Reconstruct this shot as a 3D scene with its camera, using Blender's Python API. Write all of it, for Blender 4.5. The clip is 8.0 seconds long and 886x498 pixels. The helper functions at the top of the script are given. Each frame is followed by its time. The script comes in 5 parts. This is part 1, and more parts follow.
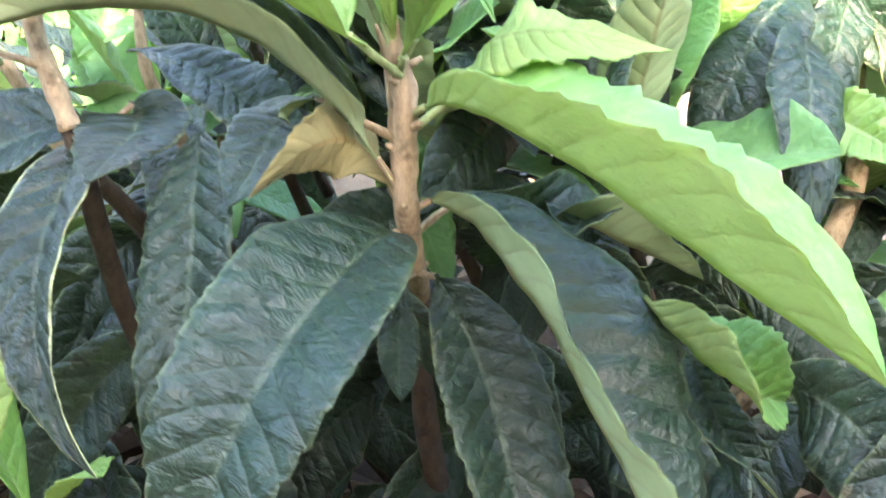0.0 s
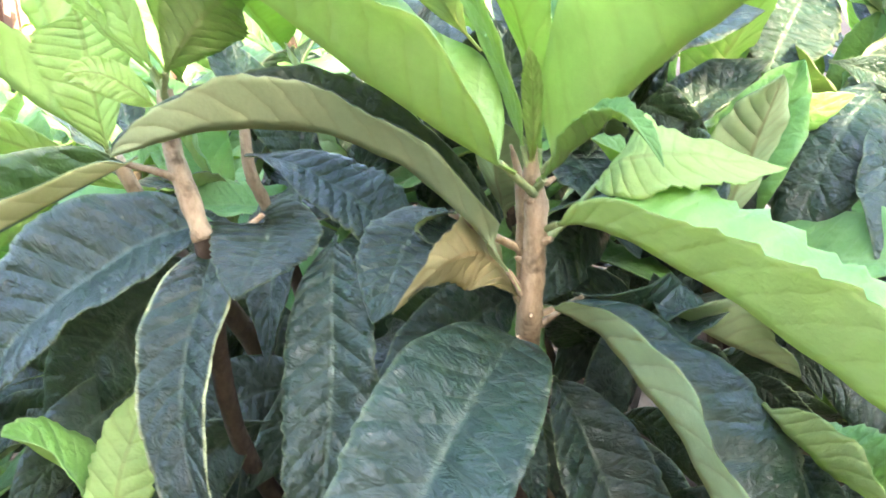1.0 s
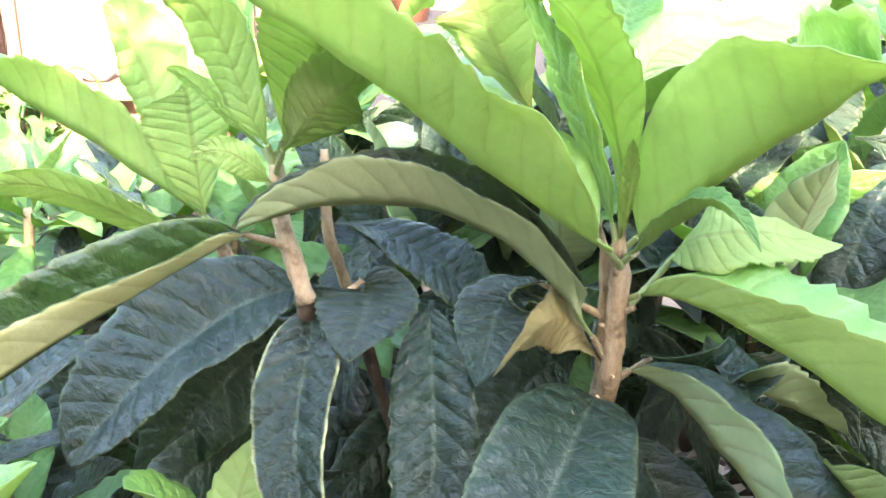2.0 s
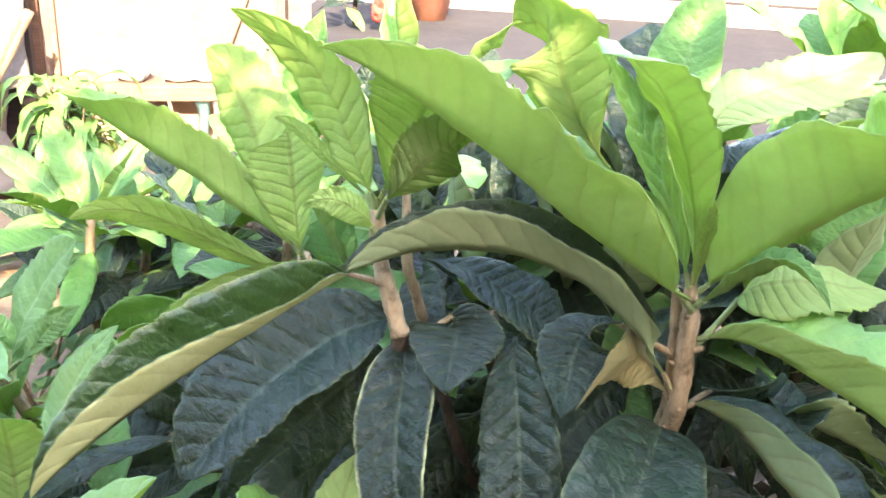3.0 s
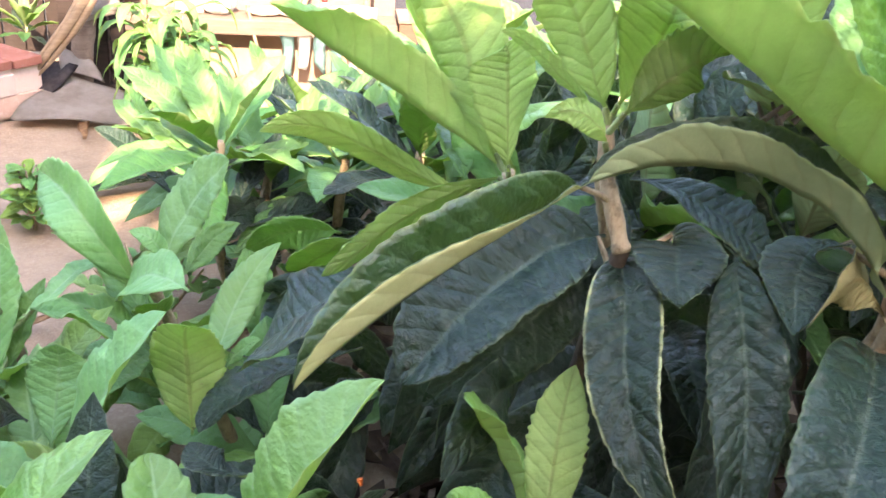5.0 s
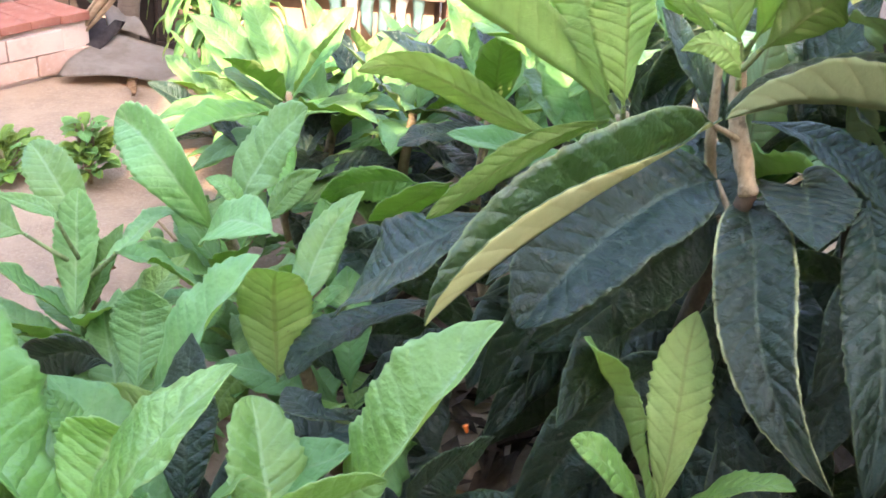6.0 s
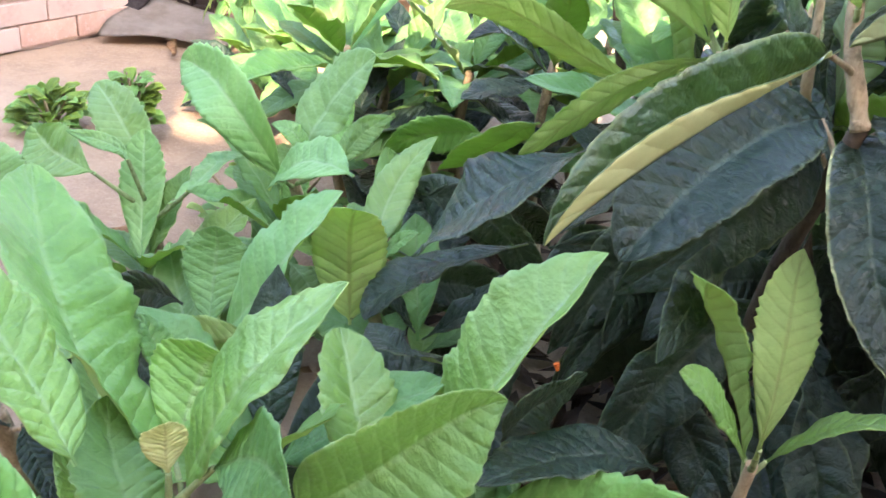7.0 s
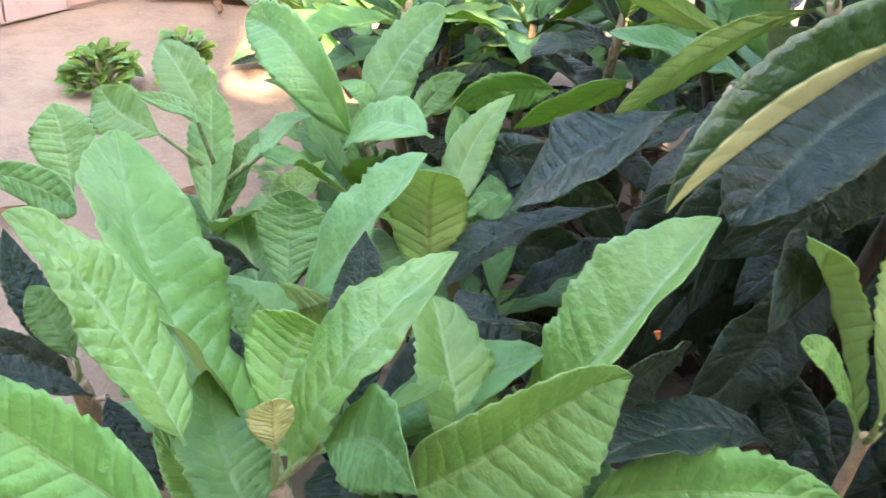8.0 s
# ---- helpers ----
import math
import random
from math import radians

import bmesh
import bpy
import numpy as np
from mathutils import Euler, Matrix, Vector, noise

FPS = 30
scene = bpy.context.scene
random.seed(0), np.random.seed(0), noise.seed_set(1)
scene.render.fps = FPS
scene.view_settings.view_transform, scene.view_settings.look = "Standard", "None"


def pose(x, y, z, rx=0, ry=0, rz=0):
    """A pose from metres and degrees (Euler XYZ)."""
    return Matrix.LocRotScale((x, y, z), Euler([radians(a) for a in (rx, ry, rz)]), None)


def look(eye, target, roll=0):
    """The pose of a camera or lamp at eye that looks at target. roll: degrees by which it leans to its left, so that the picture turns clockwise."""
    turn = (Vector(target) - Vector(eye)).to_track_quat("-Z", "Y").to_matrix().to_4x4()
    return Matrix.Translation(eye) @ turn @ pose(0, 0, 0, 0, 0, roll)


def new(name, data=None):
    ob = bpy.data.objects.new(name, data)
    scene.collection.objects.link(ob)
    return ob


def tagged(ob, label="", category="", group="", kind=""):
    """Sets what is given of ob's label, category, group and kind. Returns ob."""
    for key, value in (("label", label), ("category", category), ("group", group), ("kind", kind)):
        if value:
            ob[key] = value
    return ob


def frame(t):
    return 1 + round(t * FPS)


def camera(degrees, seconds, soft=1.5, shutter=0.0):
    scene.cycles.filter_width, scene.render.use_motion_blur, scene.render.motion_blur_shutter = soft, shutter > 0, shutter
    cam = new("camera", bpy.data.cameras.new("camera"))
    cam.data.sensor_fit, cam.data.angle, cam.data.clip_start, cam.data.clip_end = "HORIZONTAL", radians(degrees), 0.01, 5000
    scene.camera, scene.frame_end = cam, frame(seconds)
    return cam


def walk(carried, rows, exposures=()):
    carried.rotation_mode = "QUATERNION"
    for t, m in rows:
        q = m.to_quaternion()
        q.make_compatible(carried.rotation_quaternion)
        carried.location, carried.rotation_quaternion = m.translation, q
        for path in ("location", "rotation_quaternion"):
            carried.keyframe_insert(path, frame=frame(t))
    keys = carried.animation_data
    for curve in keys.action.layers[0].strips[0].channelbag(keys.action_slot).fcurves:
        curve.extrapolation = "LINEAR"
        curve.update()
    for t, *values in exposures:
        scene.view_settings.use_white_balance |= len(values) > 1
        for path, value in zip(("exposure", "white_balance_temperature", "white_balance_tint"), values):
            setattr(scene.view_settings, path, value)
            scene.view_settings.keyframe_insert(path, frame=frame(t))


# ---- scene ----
cam = camera(48.0, 8.0, soft=1.5, shutter=0.35)
PATH = [
    (0, (-0.0110, -0.0250, 0.6614), (-0.3895, 1.7393, -0.2011), -1.07),
    (0.5, (-0.0580, -0.0267, 0.6986), (-0.3964, 1.7472, -0.1609), -0.34),
    (1, (-0.1017, -0.0427, 0.7152), (-0.4184, 1.7564, -0.0991), -0.11),
    (1.5, (-0.1402, -0.0693, 0.7352), (-0.4229, 1.7535, -0.0376), 0.74),
    (2, (-0.1743, -0.0930, 0.7514), (-0.4235, 1.7462, 0.0063), 1.48),
    (3.5, (-0.2544, -0.1604, 0.8169), (-0.5136, 1.6613, 0.0330), 3.03),
    (4, (-0.2870, -0.1677, 0.8067), (-0.5563, 1.6434, 0.0022), 3.14),
    (4.5, (-0.3280, -0.1755, 0.7899), (-0.6025, 1.6235, -0.0399), 3.92),
    (5, (-0.3648, -0.1848, 0.7739), (-0.6451, 1.6022, -0.0795), 4.19),
    (6.5, (-0.4649, -0.1966, 0.7152), (-0.7832, 1.5525, -0.2009), 5.13),
    (7, (-0.4920, -0.2107, 0.6916), (-0.8069, 1.5340, -0.2339), 5.98),
    (7.5, (-0.5186, -0.2126, 0.6782), (-0.8402, 1.5150, -0.2767), 6.33),
    (8, (-0.5432, -0.1946, 0.6817), (-0.8998, 1.4945, -0.3281), 4.70),
]
walk(cam, [(t, look(eye, target, roll)) for t, eye, target, roll in PATH], exposures=((0, 4.6, 7150, 17), (2, 4.37, 7150, 18), (3.5, 3.82, 7450, 18), (5, 3.77, 7250, 20), (6.5, 3.77, 7200, 20), (8, 3.69, 7200, 20)))

# ---- light ----
SUN_AZ, SUN_EL = radians(164), radians(38)      # azimuth from north (+y), clockwise
world = bpy.data.worlds.new("world")
scene.world = world
world.use_nodes = True
sky = world.node_tree.nodes.new("ShaderNodeTexSky")
sky.sky_type, sky.sun_disc = "NISHITA", False
sky.sun_elevation, sky.sun_rotation = SUN_EL, SUN_AZ
sky.dust_density, sky.air_density = 2.0, 1.0
back = world.node_tree.nodes["Background"]
world.node_tree.links.new(sky.outputs[0], back.inputs["Color"])
back.inputs["Strength"].default_value = 0.15
sun = new("sun", bpy.data.lights.new("sun", "SUN"))
sun.data.energy, sun.data.angle, sun.data.color = 2.7, radians(0.55), (1.0, 0.84, 0.66)
sun_from = Vector((math.sin(SUN_AZ) * math.cos(SUN_EL), math.cos(SUN_AZ) * math.cos(SUN_EL), math.sin(SUN_EL)))
sun.matrix_world = look(sun_from * 20, (0, 0, 0))


# ---- materials ----
class Nodes:
    """A node material under construction."""

    def __init__(self, name):
        self.mat = bpy.data.materials.new(name)
        self.mat.use_nodes = True
        self.tree = self.mat.node_tree
        self.bsdf = self.tree.nodes["Principled BSDF"]
        self.out = self.tree.nodes["Material Output"]

    def add(self, kind, **props):
        node = self.tree.nodes.new("ShaderNode" + kind)
        for key, value in props.items():
            if key == "operation":
                node.operation = value
            elif key == "data_type":
                node.data_type = value
            elif key == "blend_type":
                node.blend_type = value
        return node

    def put(self, socket, value):
        if isinstance(value, bpy.types.NodeSocket):
            self.tree.links.new(value, socket)
        else:
            socket.default_value = value

    def math(self, op, a, b=0.0, c=0.0):
        node = self.add("Math", operation=op)
        for socket, value in zip(node.inputs, (a, b, c)):
            self.put(socket, value)
        return node.outputs[0]

    def mix(self, fac, a, b, blend="MIX"):
        node = self.add("Mix", data_type="RGBA", blend_type=blend)
        self.put(node.inputs[0], fac)
        self.put(node.inputs[6], a if isinstance(a, bpy.types.NodeSocket) else (*a, 1))
        self.put(node.inputs[7], b if isinstance(b, bpy.types.NodeSocket) else (*b, 1))
        return node.outputs[2]

    def range(self, value, a, b, c=0.0, d=1.0):
        node = self.add("MapRange")
        for socket, v in zip(node.inputs, (value, a, b, c, d)):
            self.put(socket, v)
        return node.outputs[0]

    def noise(self, scale, detail=4.0, rough=0.6, vector=None, warp=0.0):
        node = self.add("TexNoise")
        node.inputs["Scale"].default_value, node.inputs["Detail"].default_value = scale, detail
        node.inputs["Roughness"].default_value, node.inputs["Distortion"].default_value = rough, warp
        self.put(node.inputs["Vector"], vector if vector is not None else self.place())
        return node.outputs[0]

    def place(self):
        return self.add("TexCoord").outputs["Object"]

    def random(self):
        return self.add("ObjectInfo").outputs["Random"]

    def bump(self, height, distance, strength=0.6):
        node = self.add("Bump")
        node.inputs["Strength"].default_value, node.inputs["Distance"].default_value = strength, distance
        self.put(node.inputs["Height"], height)
        self.put(self.bsdf.inputs["Normal"], node.outputs[0])
        return node.outputs[0]

    def finish(self, colour, rough=0.8, metal=0.0, spec=0.5):
        self.put(self.bsdf.inputs["Base Color"], colour if isinstance(colour, bpy.types.NodeSocket) else (*colour, 1))
        self.put(self.bsdf.inputs["Roughness"], rough)
        self.put(self.bsdf.inputs["Metallic"], metal)
        self.put(self.bsdf.inputs["Specular IOR Level"], spec)
        return self.mat


VEINS = 13.0        # pairs of side veins on a leaf
SLANT = 0.115       # how far a side vein runs forward to the margin


def leaf_material(name, low, high, vein, rough, spec, glow, glow_colour, coat=0.0, veins=0.5, dust=0.0, rim=None, relief=0.0018, cells=0.08, wrinkles=0.2, swell=0.7, edging=0.4):
    """One face of a leaf. Midrib and side veins follow the leaf's own coordinates: x from stalk to tip, y across."""
    n = Nodes(name)
    uv = n.add("UVMap").outputs[0]
    sep = n.add("SeparateXYZ")
    n.put(sep.inputs[0], uv)
    along, across = sep.outputs[0], n.math("ABSOLUTE", n.math("MULTIPLY_ADD", sep.outputs[1], 2.0, -1.0))
    wob = n.math("MULTIPLY", n.math("SUBTRACT", n.noise(26, 3), 0.5), 0.05)
    phase = n.math("MULTIPLY", n.math("ADD", n.math("SUBTRACT", along, n.math("MULTIPLY", across, SLANT)), wob), VEINS)
    tri = n.math("ABSOLUTE", n.math("SUBTRACT", n.math("FRACT", phase), 0.5))      # 0.5 on a vein
    side = n.range(tri, 0.30, 0.5)
    mid = n.range(across, 0.085, 0.03)
    rib = n.math("MAXIMUM", n.math("MULTIPLY", side, veins), mid)
    fine = n.noise(420, 3, 0.6)
    blotch = n.noise(24, 5, 0.65)
    colour = n.mix(n.range(blotch, 0.32, 0.68), low, high)
    tint = n.add("HueSaturation")
    n.put(tint.inputs["Hue"], n.range(n.random(), 0, 1, 0.494, 0.513))
    n.put(tint.inputs["Value"], n.range(n.random(), 0, 1, 0.82, 1.16))
    n.put(tint.inputs["Color"], colour)
    colour = n.mix(n.math("MULTIPLY", rib, 0.75), tint.outputs[0], vein)
    edge = n.range(across, 0.94 if edging < 0.5 else 0.91, 0.985 if edging < 0.5 else 0.97)
    colour = n.mix(n.math("MULTIPLY", n.math("MULTIPLY", edge, n.range(n.noise(30, 3), 0.35, 0.6, 0.25, 1.0)), edging if rim else 0.25), colour, rim or vein)
    if dust:
        colour = n.mix(n.math("MULTIPLY", n.range(n.noise(60, 6, 0.7), 0.45, 0.75), dust), colour, (0.33, 0.34, 0.29))
    brown = n.range(n.noise(9, 3), 0.74, 0.8)
    colour = n.mix(n.math("MULTIPLY", brown, 0.5), colour, (0.16, 0.09, 0.035))
    pucker = n.math("SUBTRACT", 1.0, n.math("POWER", n.math("MULTIPLY", tri, 2.0), 2.0))          # swells between the side veins
    crease = n.add("Mapping")
    n.put(crease.inputs["Vector"], uv)
    crease.inputs["Scale"].default_value = (27, 5, 1)
    wrinkle = n.noise(1.0, 4, 0.6, crease.outputs[0], 0.8)
    net = n.add("TexVoronoi")
    net.inputs["Scale"].default_value = 190
    n.put(net.inputs["Vector"], n.place())
    height = n.math("ADD", n.math("MULTIPLY", pucker, n.range(n.noise(14, 3), 0.35, 0.65, 0.3 * swell, swell)), n.math("MULTIPLY", n.math("SUBTRACT", 1.0, rib), 0.25))
    height = n.math("ADD", height, n.math("ADD", n.math("MULTIPLY", wrinkle, wrinkles), n.math("ADD", n.math("MULTIPLY", net.outputs[0], cells), n.math("MULTIPLY", fine, 0.2))))
    normal = n.bump(height, relief, 0.8)
    n.finish(colour, n.range(n.noise(45, 4), 0.3, 0.7, rough - 0.08, rough + 0.14), 0.0, spec)
    n.bsdf.inputs["Coat Weight"].default_value = coat
    n.bsdf.inputs["Coat Roughness"].default_value = 0.35
    thin = n.add("BsdfTranslucent")
    n.put(thin.inputs["Color"], n.mix(n.math("MULTIPLY", rib, 0.22), n.mix(n.range(blotch, 0.3, 0.7), tuple(c * 0.8 for c in glow_colour), glow_colour), tuple(c * 0.45 for c in glow_colour)))
    n.put(thin.inputs["Normal"], normal)
    mix = n.add("MixShader")
    mix.inputs[0].default_value = glow
    n.put(mix.inputs[1], n.bsdf.outputs[0])
    n.put(mix.inputs[2], thin.outputs[0])
    n.put(n.out.inputs["Surface"], mix.outputs[0])
    return n.mat


# upper and lower face of each kind of leaf
LEAF = {
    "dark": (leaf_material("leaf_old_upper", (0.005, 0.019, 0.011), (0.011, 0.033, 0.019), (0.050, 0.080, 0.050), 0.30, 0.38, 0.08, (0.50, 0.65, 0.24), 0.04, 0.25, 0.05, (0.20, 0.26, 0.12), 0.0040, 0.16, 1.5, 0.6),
             leaf_material("leaf_old_lower", (0.40, 0.54, 0.27), (0.52, 0.65, 0.35), (0.36, 0.35, 0.17), 0.75, 0.25, 0.45, (0.66, 0.80, 0.34), 0.0, 0.4)),
    "green": (leaf_material("leaf_green_upper", (0.085, 0.21, 0.065), (0.14, 0.29, 0.095), (0.19, 0.33, 0.14), 0.45, 0.32, 0.35, (0.38, 0.62, 0.16), 0.1, 0.40, 0.0, (0.32, 0.44, 0.18), 0.0019, 0.5, 0.9, 0.45),
              leaf_material("leaf_green_lower", (0.24, 0.34, 0.13), (0.33, 0.43, 0.19), (0.32, 0.33, 0.16), 0.8, 0.2, 0.5, (0.50, 0.72, 0.16), 0.0, 0.38, relief=0.0026, swell=0.5, wrinkles=0.5)),
    "young": (leaf_material("leaf_young_upper", (0.13, 0.31, 0.065), (0.23, 0.43, 0.115), (0.36, 0.54, 0.24), 0.36, 0.6, 0.38, (0.60, 0.82, 0.25), 0.15, 0.40, 0.0, (0.46, 0.60, 0.26), 0.0024, 0.45, 0.9, 0.55),
              leaf_material("leaf_young_lower", (0.32, 0.45, 0.16), (0.42, 0.54, 0.22), (0.30, 0.29, 0.12), 0.85, 0.2, 0.55, (0.68, 0.84, 0.30), 0.0, 0.38, relief=0.0026, swell=0.5, wrinkles=0.5)),
    "yellow": (leaf_material("leaf_ageing_upper", (0.012, 0.055, 0.010), (0.028, 0.085, 0.018), (0.07, 0.12, 0.05), 0.34, 0.5, 0.10, (0.55, 0.62, 0.2), 0.3, 0.3, 0.0, (0.30, 0.36, 0.12), 0.003, 0.35, 1.2, 0.6),
               leaf_material("leaf_ageing_lower", (0.77, 0.81, 0.34), (0.87, 0.89, 0.44), (0.68, 0.69, 0.31), 0.8, 0.2, 0.35, (0.85, 0.88, 0.36), 0.0, 0.4)),
    "cream": (leaf_material("leaf_cream_upper", (0.60, 0.60, 0.28), (0.72, 0.70, 0.36), (0.50, 0.45, 0.2), 0.7, 0.3, 0.5, (0.85, 0.82, 0.4), 0.0, 0.3),
              leaf_material("leaf_cream_lower", (0.62, 0.61, 0.28), (0.75, 0.72, 0.37), (0.50, 0.42, 0.18), 0.8, 0.2, 0.5, (0.88, 0.85, 0.4), 0.0, 0.3)),
    "tan": (leaf_material("leaf_tan_upper", (0.014, 0.03, 0.024), (0.028, 0.048, 0.036), (0.09, 0.11, 0.06), 0.45, 0.4, 0.25, (0.5, 0.45, 0.2), 0.0, 0.4, 0.0, (0.40, 0.34, 0.14), 0.003, 0.35, 1.2, 0.6),
            leaf_material("leaf_tan_lower", (0.24, 0.215, 0.10), (0.36, 0.32, 0.155), (0.36, 0.26, 0.11), 0.85, 0.2, 0.4, (0.7, 0.6, 0.28), 0.0, 0.3)),
}
LEAF["velvet"] = (leaf_material("leaf_velvet_upper", (0.105, 0.255, 0.078), (0.18, 0.35, 0.118), (0.30, 0.46, 0.24), 0.45, 0.5, 0.34, (0.46, 0.72, 0.24), 0.1, 0.35, 0.0, (0.36, 0.50, 0.24), 0.0014, 0.5, 0.7, 0.45), LEAF["young"][1])
LEAF["edged"] = (leaf_material("leaf_old_edged_upper", (0.005, 0.019, 0.011), (0.011, 0.033, 0.019), (0.050, 0.080, 0.050), 0.30, 0.38, 0.08, (0.50, 0.65, 0.24), 0.04, 0.25, 0.05, (0.50, 0.54, 0.24), 0.0040, 0.16, 1.5, 0.6, 0.9), LEAF["dark"][1])
LEAF["herb"] = (leaf_material("leaf_herb_upper", (0.12, 0.24, 0.03), (0.22, 0.34, 0.05), (0.14, 0.24, 0.06), 0.45, 0.4, 0.35, (0.45, 0.62, 0.12), 0.0, 0.3),
                leaf_material("leaf_herb_lower", (0.14, 0.22, 0.06), (0.20, 0.29, 0.09), (0.2, 0.26, 0.1), 0.7, 0.2, 0.35, (0.45, 0.62, 0.12), 0.0, 0.3))
LEAF["lime"] = (leaf_material("leaf_lime_upper", (0.09, 0.24, 0.05), (0.15, 0.34, 0.08), (0.2, 0.36, 0.12), 0.42, 0.4, 0.24, (0.52, 0.76, 0.20), 0.1, 0.4, 0.0, (0.32, 0.44, 0.18), 0.0022, 0.4, 0.8, 0.6),
                leaf_material("leaf_lime_lower", (0.42, 0.55, 0.24), (0.52, 0.63, 0.30), (0.36, 0.42, 0.16), 0.85, 0.2, 0.5, (0.74, 0.88, 0.36), 0.0, 0.38, relief=0.0028, swell=0.5, wrinkles=0.5))


def bark_material(name, low, high):
    n = Nodes(name)
    v = n.add("Mapping")
    n.put(v.inputs["Vector"], n.place())
    v.inputs["Scale"].default_value = (1, 1, 0.35)
    grain = n.noise(160, 6, 0.7, v.outputs[0])
    spots = n.range(n.noise(70, 3), 0.55, 0.7)
    colour = n.mix(n.range(grain, 0.3, 0.7), low, high)
    colour = n.mix(n.math("MULTIPLY", spots, 0.6), colour, tuple(c * 0.45 for c in low))
    n.bump(n.math("ADD", grain, spots), 0.0015, 0.7)
    return n.finish(colour, 0.9, 0, 0.2)


BARK_YOUNG = bark_material("young_bark", (0.19, 0.135, 0.078), (0.45, 0.355, 0.225))
GREEN_STALK = bark_material("green_stalk", (0.17, 0.22, 0.09), (0.30, 0.37, 0.17))
OLD_FACES = [LEAF[k][0] for k in ("dark", "edged", "yellow", "tan")]
BARK_OLD = bark_material("old_bark", (0.04, 0.030, 0.021), (0.09, 0.068, 0.046))


def soil_material():
    n = Nodes("sandy_soil")
    big, mid, fine = n.noise(1.4, 5), n.noise(9, 6, 0.7), n.noise(140, 5, 0.75)
    colour = n.mix(n.range(big, 0.35, 0.65), (0.27, 0.185, 0.12), (0.38, 0.28, 0.19))
    colour = n.mix(n.range(mid, 0.45, 0.75, 0.0, 0.6), colour, (0.15, 0.105, 0.08))
    colour = n.mix(n.range(fine, 0.5, 0.75, 0.0, 0.5), colour, (0.46, 0.37, 0.27))
    n.bump(n.math("ADD", mid, n.math("MULTIPLY", fine, 0.4)), 0.02, 0.7)
    return n.finish(colour, 0.95, 0, 0.15)


def plaster_material(name, low, high, stain, scale=1.0):
    n = Nodes(name)
    big, mid, fine = n.noise(2.2 * scale, 5), n.noise(14 * scale, 6, 0.7), n.noise(180, 4, 0.7)
    colour = n.mix(n.range(big, 0.3, 0.7), low, high)
    colour = n.mix(n.range(mid, 0.52, 0.75, 0, 0.55), colour, stain)
    n.bump(n.math("ADD", mid, n.math("MULTIPLY", fine, 0.5)), 0.006, 0.5)
    return n.finish(colour, 0.92, 0, 0.2)


def wood_material(name, low, high):
    n = Nodes(name)
    v = n.add("Mapping")
    n.put(v.inputs["Vector"], n.place())
    v.inputs["Scale"].default_value = (0.25, 4, 4)
    grain = n.noise(22, 6, 0.65, v.outputs[0], 0.6)
    worn = n.noise(7, 4)
    colour = n.mix(n.range(grain, 0.3, 0.7), low, high)
    colour = n.mix(n.range(worn, 0.55, 0.8, 0, 0.5), colour, tuple(0.05 + c * 1.1 for c in high))
    n.bump(grain, 0.003, 0.5)
    return n.finish(colour, 0.8, 0, 0.3)


def cloth_material(name, low, high, scale=30.0):
    n = Nodes(name)
    weave, stain = n.noise(900, 2), n.noise(scale, 5, 0.65)
    n.bump(n.math("ADD", weave, n.math("MULTIPLY", stain, 1.5)), 0.003, 0.5)
    return n.finish(n.mix(n.range(stain, 0.35, 0.65), low, high), 0.9, 0, 0.15)


SOIL = soil_material()
WALL_PINK = plaster_material("pink_limewash", (0.46, 0.33, 0.27), (0.56, 0.43, 0.36), (0.34, 0.23, 0.18))
WALL_MUD = plaster_material("mud_plaster", (0.20, 0.138, 0.097), (0.27, 0.197, 0.145), (0.15, 0.10, 0.068))
WALL_TAN = plaster_material("tan_limewash", (0.150, 0.108, 0.088), (0.205, 0.152, 0.126), (0.115, 0.080, 0.062))
CONCRETE = plaster_material("grey_concrete", (0.26, 0.245, 0.23), (0.36, 0.34, 0.32), (0.18, 0.165, 0.15))
BRICK = plaster_material("worn_brick", (0.40, 0.24, 0.18), (0.55, 0.38, 0.30), (0.62, 0.52, 0.45), 3.0)
# base colour set darker than asphalt, in place of shade on the far pavement
ASPHALT_SHADED = plaster_material("worn_shaded_asphalt", (0.020, 0.019, 0.019), (0.034, 0.032, 0.031), (0.05, 0.045, 0.04))
BUD = plaster_material("orange_bud", (0.60, 0.10, 0.02), (0.75, 0.18, 0.04), (0.4, 0.08, 0.02), 20)
WOOD_PLANK = wood_material("worn_plank", (0.10, 0.070, 0.052), (0.15, 0.108, 0.082))
WOOD_GREY = wood_material("weathered_wood", (0.125, 0.088, 0.062), (0.20, 0.15, 0.112))
WOOD_BROWN = wood_material("brown_wood", (0.07, 0.036, 0.022), (0.13, 0.07, 0.046))
WOOD_DARK = wood_material("dark_wood", (0.014, 0.009, 0.007), (0.03, 0.02, 0.016))


# ---- builders ----
def part(name, bm, material, parent, label=""):
    """Links a bmesh as one mesh object under a thing or a part."""
    me = bpy.data.meshes.new(name)
    bm.to_mesh(me)
    bm.free()
    for m in material if isinstance(material, (tuple, list)) else (material,):
        me.materials.append(m)
    ob = new(name, me)
    if parent is not None:
        ob.parent = parent
        ob.matrix_parent_inverse = parent.matrix_basis.inverted()
    if label:
        tagged(ob, label)
    return ob


def thing(name, label, category, at=(0, 0, 0), group="", kind=""):
    ob = new(name)
    ob.empty_display_size = 0.05
    ob.matrix_basis = Matrix.Translation(at)
    return tagged(ob, label, category, group, kind)


def box(bm, lo, hi, bevel=0.0, m=None):
    made = bmesh.ops.create_cube(bm, size=1)["verts"]
    lo, hi = Vector(lo), Vector(hi)
